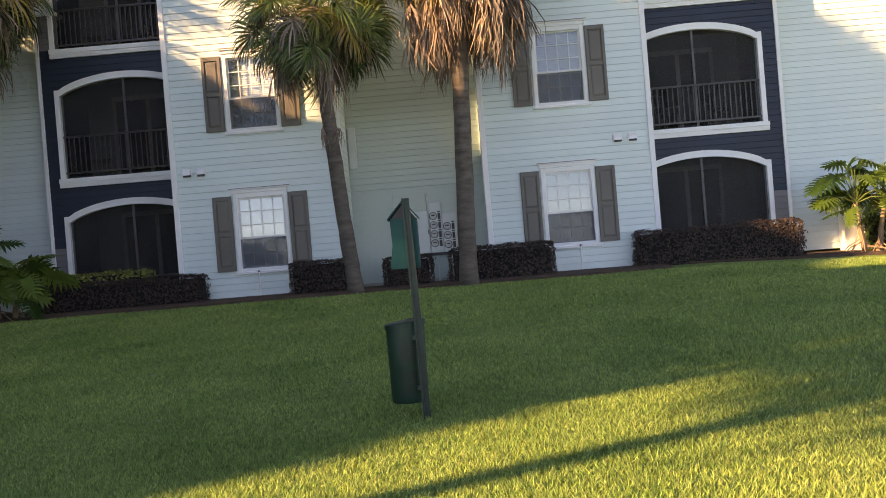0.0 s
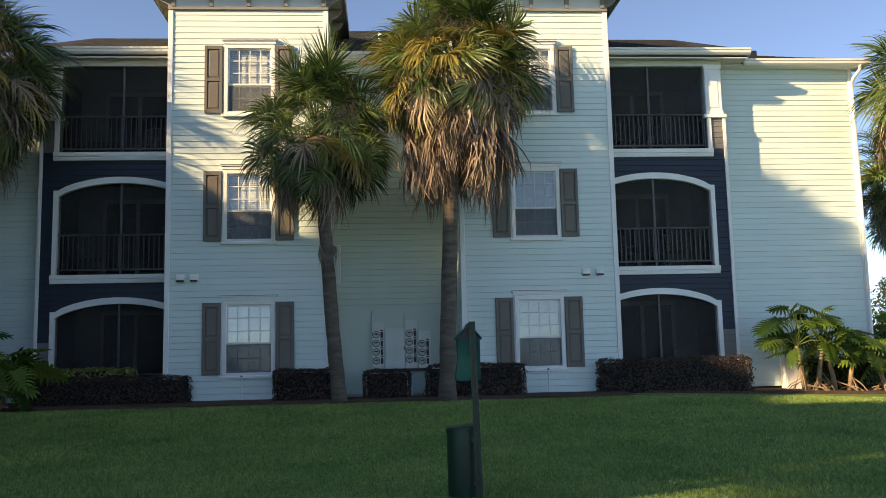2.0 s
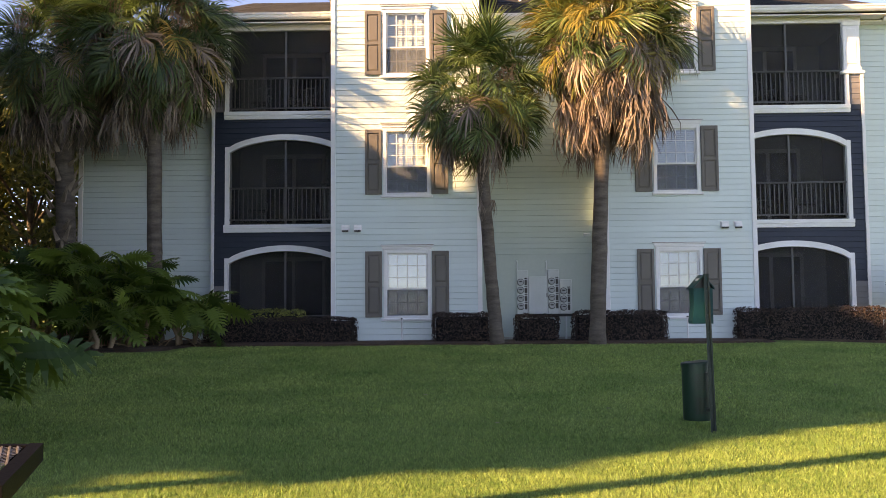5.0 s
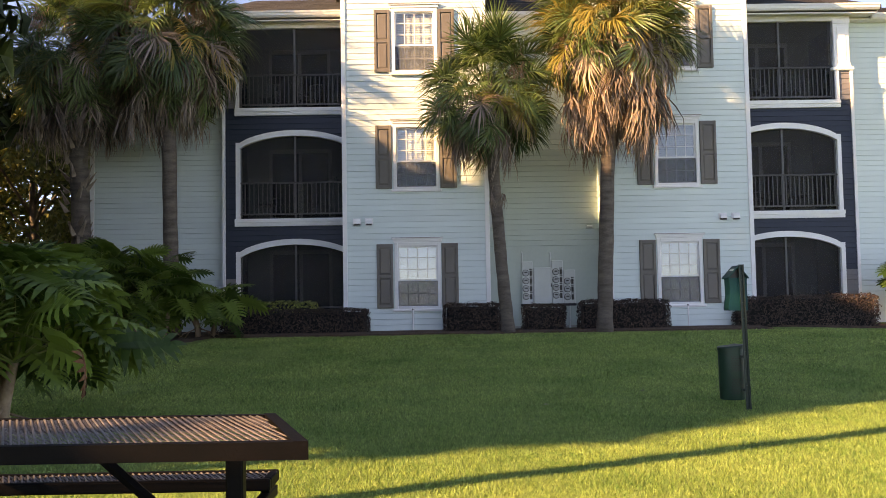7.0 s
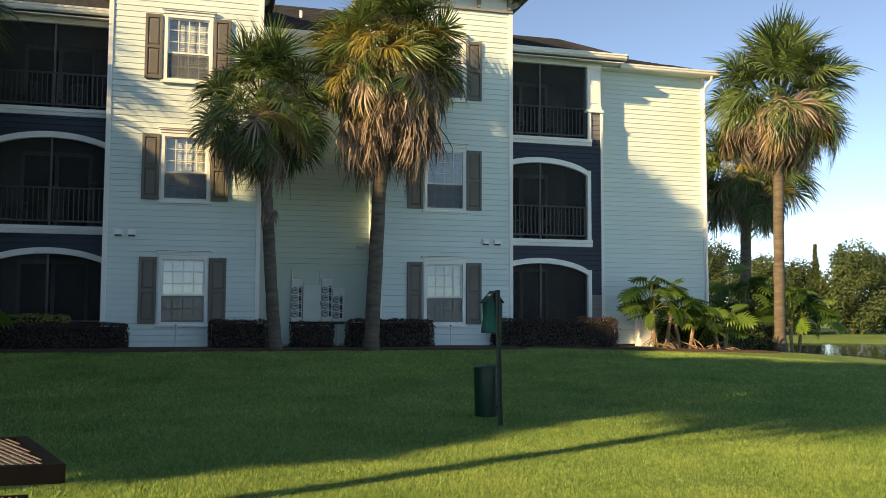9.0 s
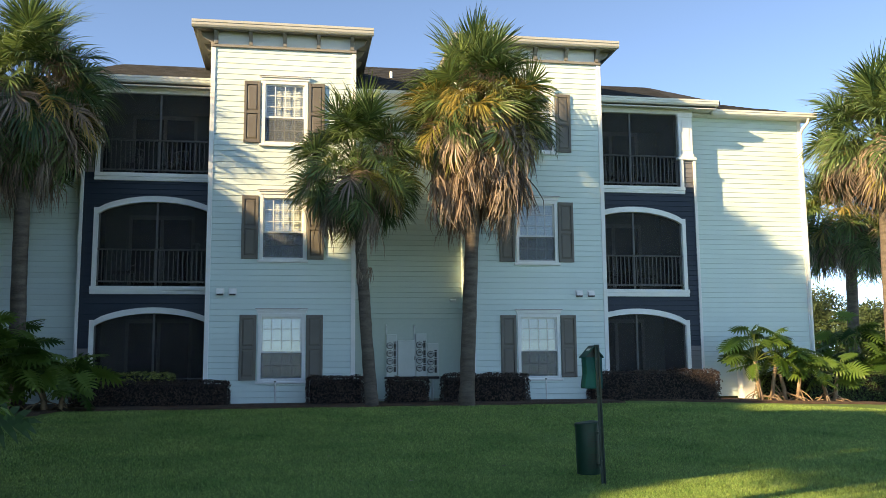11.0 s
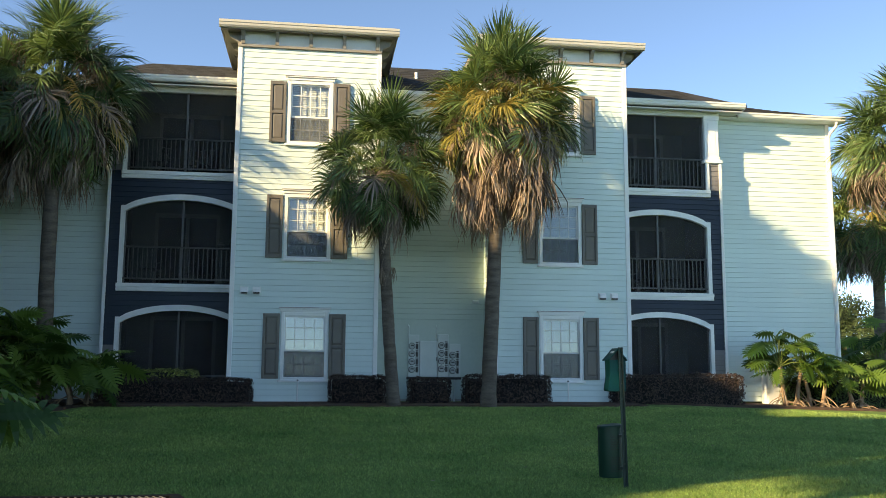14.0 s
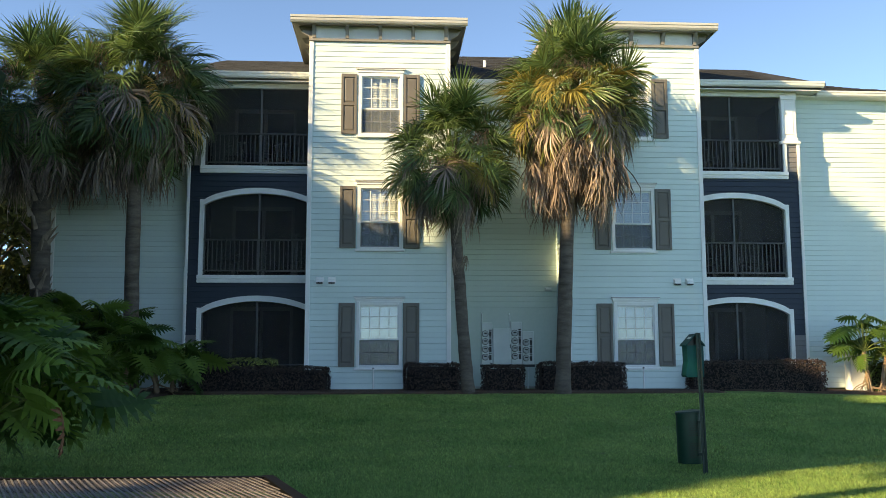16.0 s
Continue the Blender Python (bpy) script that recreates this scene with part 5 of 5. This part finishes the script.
# ---------------------------------------------------------------- picnic table


def lattice(x0, xf, xb, y0, y1, z, pitch=0.030, w=0.0044, h=0.002):
    """Expanded mesh: two sets of slanting strands between y0 and y1; the end runs from xf (front) to xb (back)."""
    s = Shape()
    run = (y1 - y0) * 0.48
    for sg in (1, -1):
        x = x0 - run
        while x < max(xf, xb) + run:
            ts = []
            for t in [i / 40 for i in range(41)]:
                px = x + sg * run * t
                if x0 < px < xf + (xb - xf) * t:
                    ts.append(t)
            if len(ts) > 1:
                zz = z if sg > 0 else z + 0.003
                p, q = (x + sg * run * ts[0], y0 + (y1 - y0) * ts[0]), (x + sg * run * ts[-1], y0 + (y1 - y0) * ts[-1])
                d = Vector((q[0] - p[0], q[1] - p[1], 0)).normalized()
                u = Vector((-d.y, d.x, 0)) * w
                P, Q = Vector((*p, zz)), Vector((*q, zz))
                up = Vector((0, 0, h))
                s.add([P - u, P + u, Q + u, Q - u, P - u * 0.7 + up, P + u * 0.7 + up, Q + u * 0.7 + up, Q - u * 0.7 + up], [(4, 5, 6, 7), (0, 4, 7, 3), (1, 2, 6, 5), (0, 3, 2, 1)])
            x += pitch
    return s


def picnic_table():
    e = thing("picnic_table", (-5.15, 0.36, -0.03), "worn brown picnic table of coated expanded metal mesh", "picnic table")
    zt, yf, yb = 0.724, -0.06, 0.74
    xl, xf, xb = -6.15, -4.03, -4.29
    t = 0.045
    rail = Shape()
    rail.prism([(xl, yf), (xf, yf), (xf - 0.02, yf + t), (xl, yf + t)], 2, zt - 0.064, zt)
    rail.prism([(xl, yb - t), (xb, yb - t), (xb, yb), (xl, yb)], 2, zt - 0.064, zt)
    rail.prism([(xf, yf + 0.002), (xb, yb - 0.002), (xb - 0.05, yb - 0.002), (xf - 0.055, yf + 0.002)], 2, zt - 0.063, zt + 0.002)
    rail.box(xl, xl + t, yf + t, yb - t, zt - 0.064, zt)
    top = part("tabletop", rail, TABLE, e, "dark brown rim")
    tagged(part("mesh", lattice(xl + 0.03, xf - 0.06, xb - 0.055, yf + 0.03, yb - 0.03, zt - 0.006), TABLE_MESH, top, "worn diamond mesh with glints in its colour"), kind="stuff")
    for y0, y1 in ((0.92, 1.17), (-0.46, -0.21)):
        r = Shape().box(xl, -4.35, y0, y0 + 0.035, 0.345, 0.40, 0.006).box(xl, -4.35, y1 - 0.035, y1, 0.345, 0.40, 0.006)
        r.box(-4.39, -4.35, y0 + 0.035, y1 - 0.035, 0.345, 0.40, 0.006).box(xl, xl + 0.04, y0 + 0.035, y1 - 0.035, 0.345, 0.40, 0.006)
        b = part("bench", r, TABLE, e, "dark brown rim of the bench")
        tagged(part("mesh", lattice(xl + 0.03, -4.38, -4.38, y0 + 0.02, y1 - 0.02, 0.392), TABLE_MESH, b, "worn diamond mesh with glints in its colour"), kind="stuff")
    for x in (-4.38, -5.80):
        part("leg", Shape().box(x - 0.035, x + 0.035, 0.32, 0.39, -0.1, zt - 0.064, 0.008), TABLE, e)
        part("bench_arm", Shape().box(x - 0.025, x + 0.025, -0.44, 0.32, 0.27, 0.32, 0.005).box(x - 0.025, x + 0.025, 0.39, 1.15, 0.28, 0.33, 0.005)
             .box(x - 0.02, x + 0.02, 0.96, 1.12, 0.33, 0.35).box(x - 0.02, x + 0.02, -0.42, -0.25, 0.32, 0.35), TABLE, e)
    for a, b in (((-4.98, 0.355, 0.665), (-4.45, 0.355, 0.2)), ((-5.28, 0.355, 0.665), (-5.77, 0.355, 0.2))):
        part("brace", Shape().tube([a, b], 0.024, 6), TABLE, e)


picnic_table()

# ---------------------------------------------------------------- fixtures on the walls


def meter_bank(x0, x1, z0, z1, count, label):
    e = thing("meter_bank", ((x0 + x1) / 2, B, z0), label, "electric meter", "meter banks on the wall")
    part("cabinet", Shape().box(x0 + 0.005, x1 - 0.005, B - 0.14, B + 0.002, z0, z1, 0.01), METER_GREY, e, "grey steel cabinet")
    for i in range(count):
        z = z1 - 0.30 - i * 0.205
        cx = x0 + 0.10
        b = part("meter", Shape().tube([(cx, B - 0.14, z), (cx, B - 0.18, z), (cx, B - 0.22, z)], [0.078, 0.078, 0.07], 18), DIAL, e, "round glass meter", smooth=False)
        part("meter_ring", Shape().tube([(cx, B - 0.141, z), (cx, B - 0.165, z)], 0.09, 18), DARK, b)
        part("meter_face", Shape().box(cx - 0.04, cx + 0.04, B - 0.223, B - 0.219, z + 0.0, z + 0.03), BLACK, b)
        part("breaker", Shape().box(cx + 0.105, cx + 0.165, B - 0.165, B - 0.135, z - 0.075, z + 0.065, 0.006).box(cx + 0.10, cx + 0.17, B - 0.16, B - 0.135, z + 0.085, z + 0.11), BLACK, e, "black breaker cover")


meter_bank(-1.30, -1.00, 1.02, 2.13, 4, "grey wall cabinet with four round electric meters")
meter_bank(-0.51, -0.21, 1.02, 2.15, 4, "grey wall cabinet with four round electric meters beside the switch box")
meter_bank(-0.21, 0.11, 1.02, 1.90, 3, "lower grey wall cabinet with three round electric meters")
sw = thing("switch_box", (-0.755, B, 1.02), "plain pale grey electrical switch box on the wall", "electrical box")
part("cabinet", Shape().box(-0.995, -0.515, B - 0.16, B + 0.002, 1.02, 1.97, 0.012), METER_GREY, sw)
part("hasp", Shape().box(-0.545, -0.525, B - 0.18, B - 0.16, 1.45, 1.55), DARK, sw)
part("wireway", Shape().box(-1.33, 0.13, B - 0.10, B + 0.002, 0.955, 1.018), DARK, sw, "dark wireway below the meters")
for x, z0, z1 in ((-1.28, 2.13, 2.36), (-0.53, 1.97, 2.34)):
    solid("conduit", Shape().tube([(x, B - 0.05, z0 - 0.02), (x, B - 0.05, z1), (x, B + 0.01, z1 + 0.03)], 0.02, 8), METER_GREY, (x, B, z0), "thin grey conduit above the meters", "conduit", "conduits")
for x in (-1.15, -0.36, -0.05):
    solid("conduit", Shape().tube([(x, B - 0.05, 0.38), (x, B - 0.05, 0.96)], 0.028, 8), METER_GREY, (x, B, 0.38), "grey conduit below the meters", "conduit", "conduits")


def vent(x, z):
    e = thing("vent_hood", (x, T, z), "small white dryer vent hood on the siding", "vent", "vent hoods")
    part("flange", Shape().box(x - 0.10, x + 0.10, T - 0.022, T + 0.01, z - 0.06, z + 0.09, 0.004), TRIM, e)
    part("hood", Shape().prism([(T - 0.02, z + 0.08), (T - 0.09, z + 0.03), (T - 0.11, z - 0.05), (T - 0.02, z - 0.03)], 0, x - 0.08, x + 0.08), TRIM, e)
    # black block below the hood stands in for the shade under it
    part("dark_underside", Shape().box(x - 0.075, x + 0.075, T - 0.10, T - 0.02, z - 0.085, z - 0.045), BLACK, e)


for x in (-5.50, -5.20, 3.62, 3.94):
    vent(x, 3.13)
for x in (-4.14, 2.66):
    e = thing("drain_pipe", (x, T - 0.09, GROUND), "thin white plastic drain pipe beside the wall", "pipe", "drain pipes")
    part("pipe", Shape().tube([(x, T - 0.09, 0.25), (x, T - 0.09, 0.93)], 0.017, 8), PVC, e)
    part("cap", Shape().tube([(x, T - 0.09, 0.93), (x, T - 0.09, 0.96)], 0.024, 8), BLACK, e)
lt = thing("wall_light", (0.53, B, 3.0), "small grey wall light on the shaded wall", "wall light")
part("plate", Shape().box(0.44, 0.62, B - 0.03, B + 0.004, 3.0, 3.08, 0.005), METER_GREY, lt)
part("shade", Shape().prism([(B - 0.03, 3.08), (B - 0.12, 3.05), (B - 0.12, 3.01), (B - 0.03, 3.0)], 0, 0.46, 0.60), METER_GREY, lt)
cb = thing("junction_box", (-2.12, B, 3.05), "tall narrow grey box in the corner of the wall", "electrical box")
part("cabinet", Shape().box(-2.20, -2.03, B - 0.09, B + 0.004, 3.06, 4.0, 0.01), METER_GREY, cb)

ub = thing("utility_box", (9.1, 20.5, 0.3), "white box by the wall behind the philodendrons", "utility box")
part("cabinet", Shape().box(8.92, 9.40, 20.35, 20.7, 0.2, 1.30, 0.02), TRIM, ub)
part("lid", Shape().box(8.90, 9.42, 20.33, 20.71, 1.30, 1.35, 0.01), TRIM, ub)
for k, (x, y) in enumerate(((-1.03, 7.8), (-2.36, 6.75), (0.6, 8.6), (2.4, 9.8), (-3.2, 9.1))):
    z = ground_z(x, y) + 0.03
    s = Shape().add([(x - 0.03, y, z), (x, y - 0.018, z + 0.006), (x + 0.035, y + 0.008, z + 0.002), (x, y + 0.02, z + 0.006)], [(0, 1, 2), (0, 2, 3)])
    s.add([(p[0], p[1], p[2] - 0.004) for p in s.v[:4]], [(2, 1, 0), (3, 2, 0)])
    solid("fallen_leaf", s, DEAD, (x, y, z), "pale dry leaf lying on the lawn", "leaf", "fallen leaves")

# ---------------------------------------------------------------- porch furniture


def patio_chair(x, y, z):
    c = thing("patio_chair", (x, y, z), "dark metal patio chair on a screened porch", "chair", "porch chairs")
    for dx in (-0.22, 0.22):
        for dy in (-0.2, 0.2):
            part("leg", Shape().tube([(x + dx, y + dy, z), (x + dx * 0.95, y + dy * 0.95, z + 0.42)], 0.014, 6), METER_GREY, c)
        part("armrest", Shape().tube([(x + dx * 1.1, y - 0.22, z + 0.42), (x + dx * 1.1, y - 0.2, z + 0.63), (x + dx * 1.1, y + 0.22, z + 0.63)], 0.015, 6), METER_GREY, c)
    part("seat", Shape().box(x - 0.24, x + 0.24, y - 0.23, y + 0.23, z + 0.41, z + 0.45, 0.012), TAUPE, c)
    back = Shape()
    for k in range(5):
        xx = x - 0.2 + 0.1 * k
        back.tube([(xx, y + 0.21, z + 0.45), (xx, y + 0.27, z + 0.92)], 0.013, 6)
    back.tube([(x - 0.24, y + 0.27, z + 0.92), (x, y + 0.275, z + 0.96), (x + 0.24, y + 0.27, z + 0.92)], 0.016, 6)
    part("backrest", back, METER_GREY, c)
    return c


_chair = patio_chair(-8.1, B + 0.95, 6.33)
for x, y, z, a in ((-7.0, B + 1.1, 6.33, -0.5), (-8.2, B + 0.9, 3.40, 0.4), (5.4, B + 0.9, 6.33, 0.3), (6.4, B + 1.0, 6.33, -0.5), (6.5, B + 0.9, 3.40, -0.4), (5.3, B + 1.1, 3.40, 0.5), (6.6, B + 0.95, 0.46, -0.3)):
    copy_thing(_chair, pose(x, y, z, 0, 0, math.degrees(a)))
pt = thing("porch_post_lamp", (-6.35, B + 0.9, 3.40), "slim white pedestal on a screened porch", "pedestal")
part("stem", Shape().tube([(-6.35, B + 0.9, 3.40), (-6.35, B + 0.9, 4.55)], 0.05, 10), TRIM, pt)
part("top", Shape().box(-6.45, -6.25, B + 0.8, B + 1.0, 4.55, 4.62, 0.01), TRIM, pt)

# ---------------------------------------------------------------- grass


def build_grass(count):
    rng = np.random.default_rng(4)
    d = 4.4 * (22.5 / 4.4) ** rng.random(count)
    a = np.radians(rng.uniform(-36, 48, count))
    x, y = -2.6 + d * np.sin(a), -3.2 + d * np.cos(a)
    keep = (y < 16.8) & ~((x < -8.6) & (y > 15.3)) & (x < 16) & (x > -13)
    x, y, d = x[keep], y[keep], d[keep]
    n = len(x)
    z = np.array([ground_z(i, j) for i, j in zip(x, y)])
    tuft = np.array([noise.noise((i * 1.3, j * 1.3, 3.0)) for i, j in zip(x, y)])
    h = (0.016 + 0.024 * rng.random(n)) * (1 + 0.45 * tuft)
    w = 0.0034 * np.maximum(1, d / 6.0)
    t = rng.uniform(0, 2 * np.pi, n)
    lean = rng.uniform(0.3, 1.3, n) * h
    az = rng.uniform(0, 2 * np.pi, n)
    co = np.empty((n, 3, 3))
    co[:, 0] = np.stack([x - w * np.cos(t), y - w * np.sin(t), z - 0.006], 1)
    co[:, 1] = np.stack([x + w * np.cos(t), y + w * np.sin(t), z - 0.006], 1)
    co[:, 2] = np.stack([x + lean * np.cos(az), y + lean * np.sin(az), z + h], 1)
    me = bpy.data.meshes.new("grass")
    me.vertices.add(3 * n)
    me.vertices.foreach_set("co", co.ravel())
    me.loops.add(3 * n)
    me.loops.foreach_set("vertex_index", np.arange(3 * n, dtype=np.int32))
    me.polygons.add(n)
    me.polygons.foreach_set("loop_start", np.arange(0, 3 * n, 3, dtype=np.int32))
    me.update(calc_edges=True)
    me.materials.append(BLADE)
    tagged(new("grass", me), "short mown grass blades over the lawn", "grass", kind="stuff")


build_grass(1150000)
